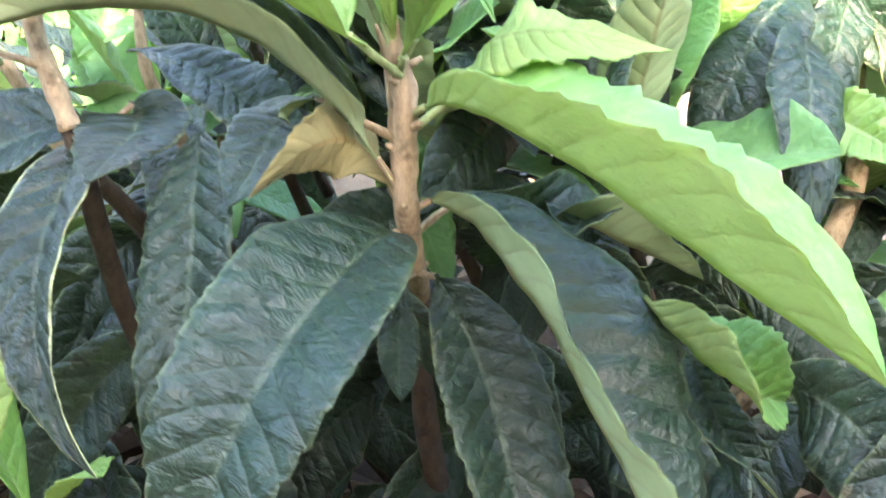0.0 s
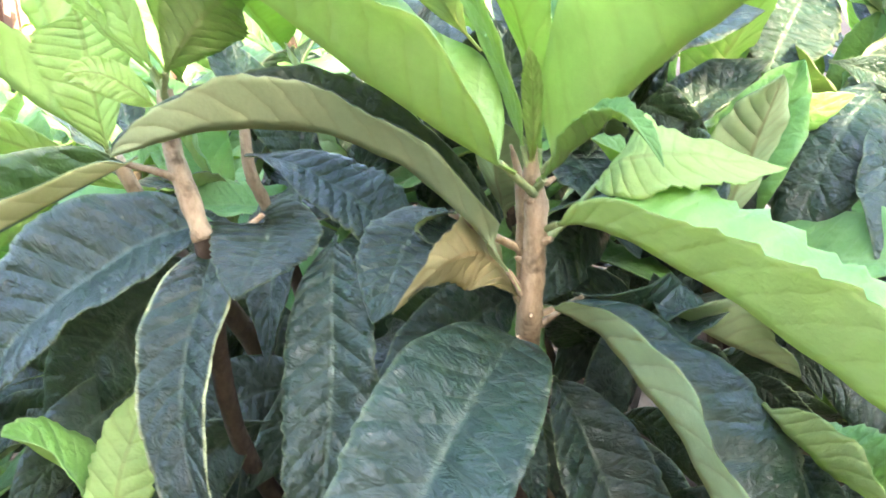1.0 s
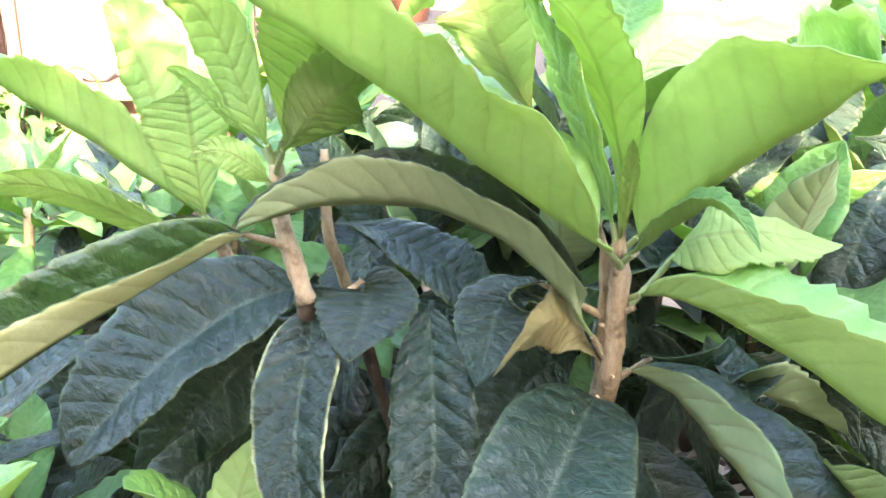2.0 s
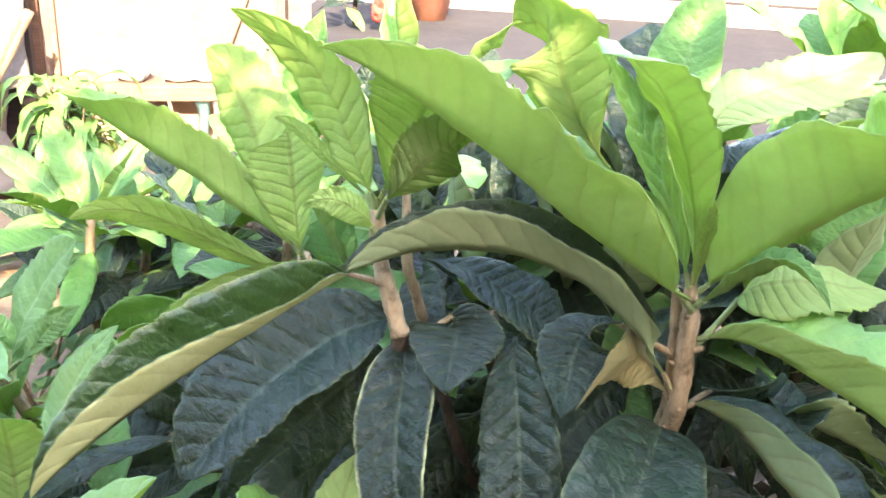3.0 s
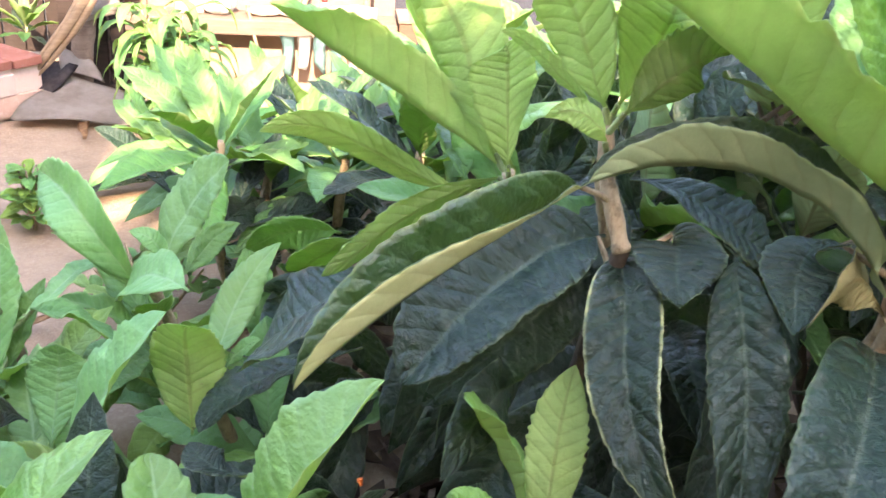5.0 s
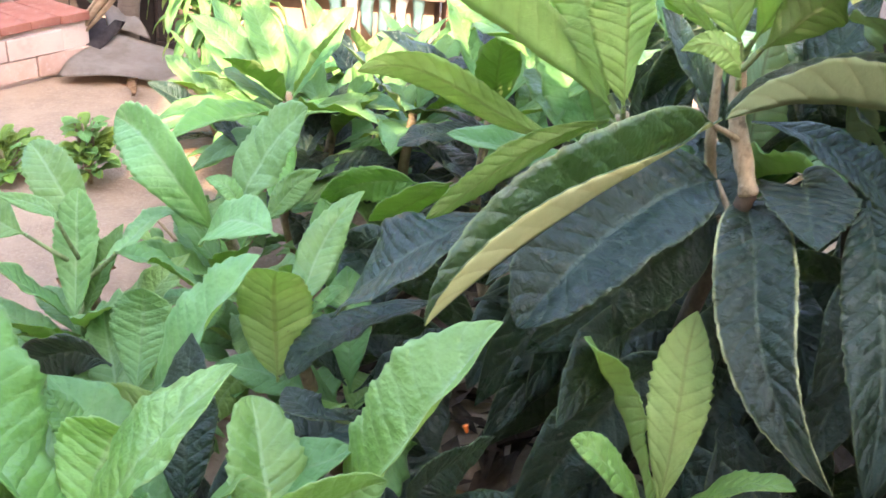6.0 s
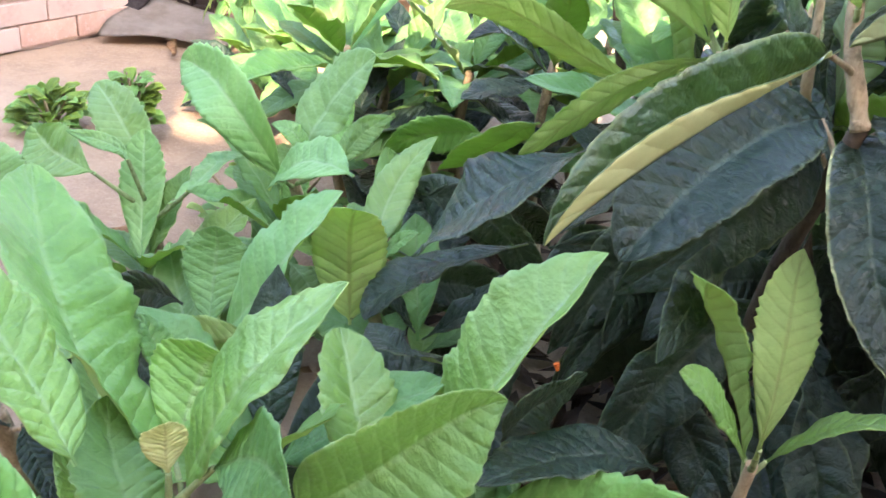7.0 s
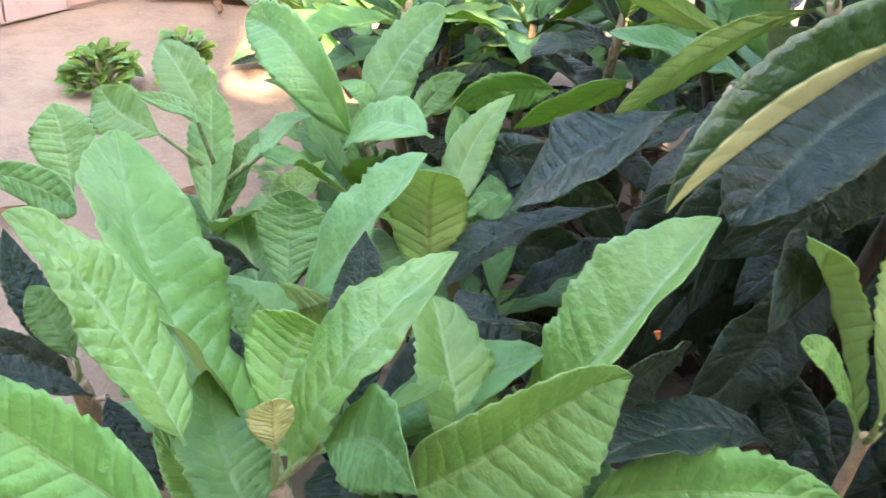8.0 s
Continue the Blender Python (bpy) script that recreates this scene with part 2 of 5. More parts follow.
    for v in made:
        v.co = Vector(((v.co[k] + 0.5) * (hi[k] - lo[k]) + lo[k] for k in range(3)))
    if bevel:
        edges = list({e for v in made for e in v.link_edges})
        bmesh.ops.bevel(bm, geom=edges, offset=bevel, segments=2, affect="EDGES", profile=0.6)
    if m is not None:
        for v in bm.verts if bevel else made:
            v.co = m @ v.co
    return bm


def tube(bm, points, radii, sides=10, wobble=0.0, seed=0):
    """A closed tube along points, with a radius at each, through a smooth curve."""
    rng = random.Random(seed)
    pts, rad = [], []
    pts_in = [Vector(p) for p in points]
    for i in range(len(pts_in) - 1):
        p0, p1, p2, p3 = pts_in[max(i - 1, 0)], pts_in[i], pts_in[i + 1], pts_in[min(i + 2, len(pts_in) - 1)]
        for k in range(6):
            s = k / 6
            pts.append(0.5 * (2 * p1 + (p2 - p0) * s + (2 * p0 - 5 * p1 + 4 * p2 - p3) * s * s + (3 * p1 - p0 - 3 * p2 + p3) * s ** 3))
            rad.append((radii[i] * (1 - s) + radii[i + 1] * s) * (1 + wobble * rng.uniform(-1, 1)))
    pts.append(pts_in[-1])
    rad.append(radii[-1])
    rings, ref = [], Vector((0.31, 0.91, 0.2)).normalized()
    for i, p in enumerate(pts):
        t = (pts[min(i + 1, len(pts) - 1)] - pts[max(i - 1, 0)]).normalized()
        a = t.cross(ref).normalized()
        b = t.cross(a)
        rings.append([bm.verts.new(p + (a * math.cos(q) + b * math.sin(q)) * rad[i]) for q in (2 * math.pi * k / sides for k in range(sides))])
    for r0, r1 in zip(rings, rings[1:]):
        for k in range(sides):
            bm.faces.new((r0[k], r0[(k + 1) % sides], r1[(k + 1) % sides], r1[k])).smooth = True
    bm.faces.new(list(reversed(rings[0])))
    bm.faces.new(rings[-1])
    return bm


def leaf(plant, kind, base, mid, tip, width, face, fold=12.0, fold2=None, curl=0.0, wave=0.06, blunt=0.95, peak=1.0, stalk=0.05, bend=0.0, seed=0, rows=66, cols=6, label="", mid2=None):
    """One leaf blade with its stalk: a midrib bent from base over mid (and mid2, at a third and two thirds) to tip, upper face turned to face.
    fold: degrees by which the halves rise from the midrib (fold2: the second half by itself); curl: how far the margins roll under (minus: up);
    blunt: small for a round tip, large for a long point; bend: turns the blade about its midrib towards the tip, in degrees."""
    rng = random.Random(seed * 7919 + int(1e4 * (base[0] + 3 * tip[1] + 7 * tip[2])))
    b, m, t = Vector(base), Vector(mid), Vector(tip)
    if mid2 is None:
        k = 2 * m - (b + t) / 2
        c1, c2 = b + (k - b) * 2 / 3, t + (k - t) * 2 / 3
    else:
        k = Vector(mid2)
        c1, c2 = (-5 * b + 18 * m - 9 * k + 2 * t) / 6, (2 * b - 9 * m + 18 * k - 5 * t) / 6
    face = Vector(face).normalized()
    length = (m - b).length + (t - m).length
    half = width / 2
    peak_at = peak / (peak + blunt)
    norm = peak_at ** peak * (1 - peak_at) ** blunt
    ph, ph2, freq = rng.uniform(0, 6), rng.uniform(0, 6), rng.uniform(1.6, 2.8)
    f1, f2 = radians(fold), radians(fold if fold2 is None else fold2)
    ribbed = 0.0008 if kind in ("dark", "edged", "yellow") else 0.0007
    tooth = 0.08 if kind in ("dark", "edged", "yellow", "tan") else 0.11
    uvs, offs, grid = [], [], []
    thick = 0.00035
    for i in range(rows + 1):
        u = i / rows
        p = b * (1 - u) ** 3 + c1 * 3 * u * (1 - u) ** 2 + c2 * 3 * u * u * (1 - u) + t * u ** 3
        tangent = ((c1 - b) * (1 - u) ** 2 + (c2 - c1) * 2 * u * (1 - u) + (t - c2) * u * u).normalized()
        s = tangent.cross(face).normalized()
        n = s.cross(tangent)
        if bend:
            turn = Matrix.Rotation(radians(bend) * (u - 0.5), 3, tangent)
            s, n = turn @ s, turn @ n
        q = max(0.0, (u - stalk) / (1 - stalk))
        w = half * (q ** peak * (1 - q) ** blunt) / norm if 0 < q < 1 else 0.0
        w = max(w, 0.0016 if u < 0.9 else 0.0004)
        row = []
        for j in range(-cols, cols + 1):
            v = j / cols
            av = abs(v)
            angle = f1 if v < 0 else f2
            ww = w
            if av == 1 and u > 0.3:
                ww *= 1 + tooth * (1 + 0.4 * math.sin(ph + 9 * u)) * ((VEINS * 1.3 * u + 0.2 * math.sin(ph2 + 23 * u)) % 1.0 - 0.6) * min(1, (u - 0.3) * 4)
            vein = (VEINS * (u - SLANT * av)) % 1.0
            puff = (0.5 - abs(vein - 0.5)) * 2 if av > 0 else 0.0          # 0 on a vein, 1 between
            ripple = (ribbed * (width / 0.08) * (puff - 0.4) * (1 - 0.5 * av) + 0.0022 * noise.noise(Vector((u * 7 + ph * 9, v * 2.2, ph2)) ) + 0.0012 * noise.noise(Vector((u * 17 + ph * 9, v * 5, ph2)))) * min(1, 6 * q * (1 - q))
            und = wave * w * av * av * (math.sin(6.283 * freq * u + ph + (0 if v < 0 else 2.1)) + 0.5 * math.sin(6.283 * 5.3 * u + ph2 * (1 if v < 0 else 2)))
            droop = -curl * w * av ** 3
            out = math.cos(angle) * av * ww * (1 - 0.25 * abs(curl) * av)
            rise = math.sin(angle) * av * ww + ripple + und + droop
            rib = 0.0011 * max(0.0, 1 - u) if j == 0 else 0.0
            row.append(p + s * (out if v > 0 else -out) + n * rise)
            offs.append(((n * math.cos(angle) - s * math.sin(angle) * (1 if v > 0 else -1)) if j else n.copy(), thick + rib))
            uvs.append((u, 0.5 + v / 2))
        grid.append(row)
    k = 2 * cols + 1
    co = [x for row in grid for x in row]
    top = [x + n * thick for x, (n, d) in zip(co, offs)]
    low = [x - n * d for x, (n, d) in zip(co, offs)]
    total = len(co)
    faces, slots = [], []
    for i in range(rows):
        for j in range(k - 1):
            a = i * k + j
            faces.append((a, a + 1, a + k + 1, a + k))
            slots.append(0)
            faces.append((total + a, total + a + k, total + a + k + 1, total + a + 1))
            slots.append(1)
        for j, flip in ((0, 1), (k - 1, 0)):
            a = i * k + j
            f = (a, a + k, total + a + k, total + a)
            faces.append(f if flip else f[::-1])
            slots.append(0)
    me = bpy.data.meshes.new("leaf")
    me.from_pydata(top + low, [], faces)
    me.polygons.foreach_set("material_index", slots)
    me.polygons.foreach_set("use_smooth", [True] * len(faces))
    layer = me.uv_layers.new(name="UVMap")
    where = np.array(uvs * 2, dtype=np.float32)
    loops = np.empty(len(me.loops), dtype=np.int32)
    me.loops.foreach_get("vertex_index", loops)
    layer.data.foreach_set("uv", where[loops].ravel())
    for mat in LEAF[kind]:
        me.materials.append(mat)
    ob = new("leaf", me)
    ob.parent = plant
    ob.matrix_parent_inverse = plant.matrix_basis.inverted()
    return tagged(ob, label) if label else ob


def stem(plant, points, radii, material, seed=0, name="stem", label=""):
    """A stem with leaf scars round it."""
    bm = tube(bmesh.new(), points, radii, 12, 0.10, seed)
    return part(name, bm, material, plant, label)


def spray(plant, kinds, centre, axis, count, length, width, low=15, high=70, seed=0, droop=0.25, turn0=None, spread=0.02, rows=24, cols=4):
    """A whorl of leaves round the tip of a shoot: the inner ones stand up, the outer ones spread and hang."""
    rng = random.Random(seed)
    axis = Vector(axis).normalized()
    a = axis.cross(Vector((0.2, 1, 0.1))).normalized()
    b = axis.cross(a)
    centre = Vector(centre)
    for i in range(count):
        f = (i + 0.5) / count
        turn = (turn0 if turn0 is not None else seed) + i * 2.399 + rng.uniform(-0.25, 0.25)
        lean = radians(low + (high - low) * f + rng.uniform(-8, 8))
        out = a * math.cos(turn) + b * math.sin(turn)
        way = axis * math.cos(lean) + out * math.sin(lean)
        size = length * (0.55 + 0.5 * math.sin(math.pi * min(1, 0.25 + 0.6 * f))) * rng.uniform(0.85, 1.12)
        start = centre - axis * (f * spread * 3) + out * 0.004
        sag = droop * f * rng.uniform(0.5, 1.4)
        mid = start + way * size * 0.5
        tip = start + way * size - Vector((0, 0, 1)) * size * sag
        up = (axis - way * axis.dot(way))
        if up.length < 0.05:
            up = -out
        up = (up.normalized() - out * 0.25 * (1 - f))
        side = way.cross(up).normalized()
        up = up + side * rng.uniform(-0.35, 0.35)
        leaf(plant, rng.choice(kinds), start, mid, tip, width * size / length * rng.uniform(0.9, 1.15), up, fold=rng.uniform(6, 28), curl=rng.uniform(-0.1, 0.35) * f,
             wave=rng.uniform(0.05, 0.16), blunt=rng.uniform(0.8, 1.05), seed=seed * 100 + i, rows=rows, cols=cols)


# ---- ground ----
def ground_sheet():
    axis = np.concatenate([-np.geomspace(60, 4.2, 22), np.linspace(-4, 4, 170), np.geomspace(4.2, 60, 22)])
    xs, ys = axis - 0.6, axis + 1.6
    verts = [(x, y, 0.016 * noise.noise(Vector((x * 1.3, y * 1.3, 0))) + 0.008 * noise.noise(Vector((x * 5, y * 5, 3))) + 0.005 * noise.noise(Vector((x * 14, y * 14, 7)))) for y in ys for x in xs]
    k = len(xs)
    me = bpy.data.meshes.new("ground")
    me.from_pydata(verts, [], [(j * k + i, j * k + i + 1, (j + 1) * k + i + 1, (j + 1) * k + i) for j in range(len(ys) - 1) for i in range(k - 1)])
    me.polygons.foreach_set("use_smooth", [True] * len(me.polygons))
    me.materials.append(SOIL)
    return tagged(new("ground", me), "sandy pinkish bare soil of a yard", "ground", kind="structure")


ground_sheet()


def wall(name, lo, hi, material, label, bevel=0.01):
    return tagged(part(name, box(bmesh.new(), lo, hi, bevel), material, None), label, "wall", kind="structure")


# the house behind stands askew to the plants, the low wall askew to the house
HOUSE = pose(0.181, 0.791, 0, 0, 0, 17.0) @ Matrix.Scale(0.641, 4)
WEST = pose(-1.74, 1.75, 0, 0, 0, -22.0) @ Matrix.Scale(0.67, 4) @ pose(2.56, -2.6, 0)
YARD = pose(-0.207, 0.200, 0, 0, 0, -1.1) @ Matrix.Scale(0.674, 4)


def built():
    return len(scene.collection.objects)


def set_out(since, m):
    """Puts all things that were built since then in their place as one group."""
    for ob in list(scene.collection.objects)[since:]:
        if ob.parent is None:
            ob.matrix_basis = m @ ob.matrix_basis


begun = built()
wall("wall_north", (-2.25, 2.86, -0.05), (-0.95, 3.1, 2.4), WALL_TAN, "sunlit pale plastered house wall behind a low ledge")
set_out(begun, HOUSE)
begun = built()
wall("wall_west", (-2.8, -3.99, -0.05), (-2.56, 2.85, 0.165), WALL_PINK, "low pinkish limewashed retaining wall of a raised bed")
wall("wall_yard", (-4.9, -3.99, -0.05), (-4.65, 2.85, 1.3), WOOD_DARK, "plain dark wooden yard fence behind the raised bed")
tagged(part("raised_bed", box(bmesh.new(), (-4.64, -3.99, -0.05), (-2.805, 2.85, 0.15), 0.01), SOIL, None), "raised bed of bare soil behind the low wall", "bed", kind="structure")
set_out(begun, WEST)
begun = built()
# Unseen wall added as a shade caster; its raised end shades the left soil.
house = box(bmesh.new(), (-9, -4.3, -0.05), (9, -4.0, 4.63))
box(house, (-9, -4.3, 4.63), (0.1, -4.0, 5.75))
tagged(part("wall_south", house, WALL_MUD, None), "unseen mud plastered wall with a raised end, added to shade the plants", "wall", kind="structure")
# Stands out of view, added to cut the sky light from the east.
wall("wall_east", (3.2, -3.99, -0.05), (3.45, 3.2, 2.2), WALL_MUD, "unseen mud plastered wall, added to block sky light from the east")
wall("wall_far", (-9, 8.4, -0.05), (9, 8.7, 0.9), WALL_MUD, "low mud plastered wall across the yard")
set_out(begun, YARD)

# ledge in front of the house wall
begun = built()
ledge = thing("ledge", "low plastered ledge with a worn plank top", "ledge", (-1.75, 2.8, 0), kind="structure")
part("base", box(bmesh.new(), (-1.985, 2.78, -0.03), (-0.98, 2.856, 0.26), 0.008), WALL_MUD, ledge)
part("plank", box(bmesh.new(), (-1.99, 2.68, 0.26), (-0.95, 2.857, 0.32), 0.006), WOOD_PLANK, ledge, "weathered grey plank")
set_out(begun, HOUSE)


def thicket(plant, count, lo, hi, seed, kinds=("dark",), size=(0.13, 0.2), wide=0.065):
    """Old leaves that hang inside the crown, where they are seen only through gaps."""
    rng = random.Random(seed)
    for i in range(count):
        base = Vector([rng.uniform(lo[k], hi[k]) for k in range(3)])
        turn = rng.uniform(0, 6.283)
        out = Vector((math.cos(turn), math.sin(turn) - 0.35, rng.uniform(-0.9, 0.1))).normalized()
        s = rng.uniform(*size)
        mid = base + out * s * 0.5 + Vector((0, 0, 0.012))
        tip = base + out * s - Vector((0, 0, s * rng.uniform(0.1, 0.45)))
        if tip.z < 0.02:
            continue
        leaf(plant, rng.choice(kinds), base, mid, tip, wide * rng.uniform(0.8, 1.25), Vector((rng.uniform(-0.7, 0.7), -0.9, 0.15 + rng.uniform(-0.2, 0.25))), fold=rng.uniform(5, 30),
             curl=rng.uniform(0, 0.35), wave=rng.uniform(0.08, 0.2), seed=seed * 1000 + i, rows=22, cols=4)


def stub(plant, at, way, length=0.0035, radius=0.0018, material=None, name="leaf_scar"):
    """The short stump that a fallen leaf leaves on its stem."""
    p, w = Vector(at), Vector(way).normalized()
    return part(name, tube(bmesh.new(), [p, p + w * length * 0.5, p + w * length], [radius * 1.3, radius, radius * 0.6], 8, 0.1, int(1000 * p.z)), material or BARK_YOUNG, plant)


def petiole(blade, start, mid, end):
    """The short woolly stalk that joins a leaf to its stem."""
    return part("petiole", tube(bmesh.new(), [start, mid, end], [0.0030, 0.0024, 0.0019], 8, 0.08, int(1000 * end[2])), BARK_YOUNG if blade.data.materials[0] in OLD_FACES else GREEN_STALK, blade, "pale woolly stalk")


def row_sapling(x, y, h, count, seed):
    """A sapling of the nursery row: young leaves at the top of the shoot, dark old-leaf kinds lower down, whose colour
    stands in for shade in the gaps.
    """
    sap = thing("loquat_sapling", "loquat sapling with sunlit green leaves in a nursery row", "sapling", (x, y, 0), "loquat saplings")
    stem(sap, [(x + 0.02, y + 0.02, -0.01), (x - 0.01, y, h * 0.5), (x, y, h)], [0.009, 0.008, 0.006], BARK_YOUNG, seed)
    spray(sap, ("green", "green", "lime", "green", "dark"), (x, y, h), (0.05, -0.1, 1), count, 0.18, 0.06, 32, 100, seed, 0.3)
    # mostly dark kinds here, so that the gaps below look shaded
    spray(sap, ("dark", "green", "dark"), (x, y, h * 0.6), (0.05, -0.1, 1), 8, 0.16, 0.055, 40, 105, seed + 20)


# ---- plants ----
tree = thing("loquat_tree", "young loquat tree, dark drooping old leaves, pale upright new ones", "tree", (-0.13, 0.62, 0))
sap_d = thing("loquat_sapling", "loquat sapling with pale green leaves in sandy soil", "sapling", (-0.79, 0.82, 0), "loquat saplings")
sap_h = thing("loquat_sapling", "loquat sapling with pale green leaves in sandy soil", "sapling", (-0.68, 0.67, 0), "loquat saplings")
sap_e = thing("loquat_sapling", "loquat sapling with pale green leaves in sandy soil", "sapling", (-0.97, 0.72, 0), "loquat saplings")
sap_f = thing("loquat_sapling", "leafy loquat sapling with large light green leaves", "sapling", (-0.70, 0.30, 0), "loquat saplings")
sap_k = thing("loquat_sapling", "loquat sapling with dull green leaves and brown stem", "sapling", (-0.96, 0.41, 0), "loquat saplings")
sap_g = thing("loquat_sapling", "small loquat seedling with few serrated leaves", "sapling", (-0.36, 0.44, 0), "loquat saplings")
stem(tree, [(-0.130, 0.620, -0.020), (-0.150, 0.560, 0.220), (-0.148, 0.540, 0.353)], [0.0110, 0.0090, 0.0072], BARK_OLD, 1)
stem(tree, [(-0.148, 0.540, 0.349), (-0.142, 0.488, 0.431), (-0.141, 0.486, 0.472), (-0.141, 0.489, 0.508), (-0.144, 0.483, 0.528), (-0.143, 0.481, 0.548)], [0.0070, 0.0072, 0.0072, 0.0066, 0.0052, 0.0010], BARK_YOUNG, 1)
stem(tree, [(-0.152, 0.554, 0.353), (-0.147, 0.498, 0.431), (-0.148, 0.494, 0.472), (-0.150, 0.497, 0.510), (-0.157, 0.493, 0.540)], [0.0045, 0.0045, 0.0046, 0.0040, 0.0008], BARK_YOUNG, 11)
stem(tree, [(-0.300, 0.700, 0.000), (-0.360, 0.560, 0.250), (-0.339, 0.474, 0.481)], [0.0090, 0.0075, 0.0066], BARK_OLD, 2)
stem(tree, [(-0.339, 0.474, 0.477), (-0.349, 0.479, 0.506), (-0.357, 0.484, 0.529), (-0.362, 0.493, 0.563)], [0.0066, 0.0064, 0.0060, 0.0050], BARK_YOUNG, 2)
stem(tree, [(-0.220, 0.750, 0.000), (-0.300, 0.640, 0.250), (-0.343, 0.629, 0.400)], [0.0070, 0.0060, 0.0052], BARK_OLD, 3)
stem(tree, [(-0.343, 0.629, 0.396), (-0.354, 0.620, 0.443), (-0.360, 0.609, 0.477), (-0.364, 0.619, 0.537)], [0.0052, 0.0050, 0.0046, 0.0030], BARK_YOUNG, 3)
stem(tree, [(-0.300, 0.720, -0.010), (-0.380, 0.660, 0.280), (-0.413, 0.574, 0.426)], [0.0110, 0.0090, 0.0066], BARK_OLD, 4)
stem(tree, [(-0.413, 0.574, 0.422), (-0.433, 0.554, 0.496)], [0.0066, 0.0052], BARK_YOUNG, 4)
stem(sap_d, [(-0.793, 0.816, -0.010), (-0.823, 0.776, 0.140), (-0.843, 0.736, 0.254)], [0.0081, 0.0072, 0.0060], BARK_YOUNG, 5)
stem(sap_h, [(-0.679, 0.667, -0.010), (-0.697, 0.622, 0.130), (-0.709, 0.577, 0.237)], [0.0081, 0.0072, 0.0060], BARK_YOUNG, 6)
stem(sap_e, [(-0.971, 0.720, -0.010), (-0.971, 0.690, 0.119), (-0.971, 0.660, 0.216)], [0.0081, 0.0072, 0.0060], BARK_YOUNG, 7)
stem(sap_f, [(-0.696, 0.304, -0.010), (-0.708, 0.254, 0.146), (-0.716, 0.204, 0.265)], [0.0095, 0.0084, 0.0070], BARK_YOUNG, 8)
stem(sap_k, [(-0.960, 0.411, -0.010), (-0.960, 0.391, 0.085), (-0.960, 0.371, 0.154)], [0.0108, 0.0096, 0.0080], BARK_YOUNG, 12)
stem(sap_g, [(-0.363, 0.444, -0.010), (-0.363, 0.414, 0.139), (-0.363, 0.384, 0.253)], [0.0061, 0.0054, 0.0045], BARK_YOUNG, 9)
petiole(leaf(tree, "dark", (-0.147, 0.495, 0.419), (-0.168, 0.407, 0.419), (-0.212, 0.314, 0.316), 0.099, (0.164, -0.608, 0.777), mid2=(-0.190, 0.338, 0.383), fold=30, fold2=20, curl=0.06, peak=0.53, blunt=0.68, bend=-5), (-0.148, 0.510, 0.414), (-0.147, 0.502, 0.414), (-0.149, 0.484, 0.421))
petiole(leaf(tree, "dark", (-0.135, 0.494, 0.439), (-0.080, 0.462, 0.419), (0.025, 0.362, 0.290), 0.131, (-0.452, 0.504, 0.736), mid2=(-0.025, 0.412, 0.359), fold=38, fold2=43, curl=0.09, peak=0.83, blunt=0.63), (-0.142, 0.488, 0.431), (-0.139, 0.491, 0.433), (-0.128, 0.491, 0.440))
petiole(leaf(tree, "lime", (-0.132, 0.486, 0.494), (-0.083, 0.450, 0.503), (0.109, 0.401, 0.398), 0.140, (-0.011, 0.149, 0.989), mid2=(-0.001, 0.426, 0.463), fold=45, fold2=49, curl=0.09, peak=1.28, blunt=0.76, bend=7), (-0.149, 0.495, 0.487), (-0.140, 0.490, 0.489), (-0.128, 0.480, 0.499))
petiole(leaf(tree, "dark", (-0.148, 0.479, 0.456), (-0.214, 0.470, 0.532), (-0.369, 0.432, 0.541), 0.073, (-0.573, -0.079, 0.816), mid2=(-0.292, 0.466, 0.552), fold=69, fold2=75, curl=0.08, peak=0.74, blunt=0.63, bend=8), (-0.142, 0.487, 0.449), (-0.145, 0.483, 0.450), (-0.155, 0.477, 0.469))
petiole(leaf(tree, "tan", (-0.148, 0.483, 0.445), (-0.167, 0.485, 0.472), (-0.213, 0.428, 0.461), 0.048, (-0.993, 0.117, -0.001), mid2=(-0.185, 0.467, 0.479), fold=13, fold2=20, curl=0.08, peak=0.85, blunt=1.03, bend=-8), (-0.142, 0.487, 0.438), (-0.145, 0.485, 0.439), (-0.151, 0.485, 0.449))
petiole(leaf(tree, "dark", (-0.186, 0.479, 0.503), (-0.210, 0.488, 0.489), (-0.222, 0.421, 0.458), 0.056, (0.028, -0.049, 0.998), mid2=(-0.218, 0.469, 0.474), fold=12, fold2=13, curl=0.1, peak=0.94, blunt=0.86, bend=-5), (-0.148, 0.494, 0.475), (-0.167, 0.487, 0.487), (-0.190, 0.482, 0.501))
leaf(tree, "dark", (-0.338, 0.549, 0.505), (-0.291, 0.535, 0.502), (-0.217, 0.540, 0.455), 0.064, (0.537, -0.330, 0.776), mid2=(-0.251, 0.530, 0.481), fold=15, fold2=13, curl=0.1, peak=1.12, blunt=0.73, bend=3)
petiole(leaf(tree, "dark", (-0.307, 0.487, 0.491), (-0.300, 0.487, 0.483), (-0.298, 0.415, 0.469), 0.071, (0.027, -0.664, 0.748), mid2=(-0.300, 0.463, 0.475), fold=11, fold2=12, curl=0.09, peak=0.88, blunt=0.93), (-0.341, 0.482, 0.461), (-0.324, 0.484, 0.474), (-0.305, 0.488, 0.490))
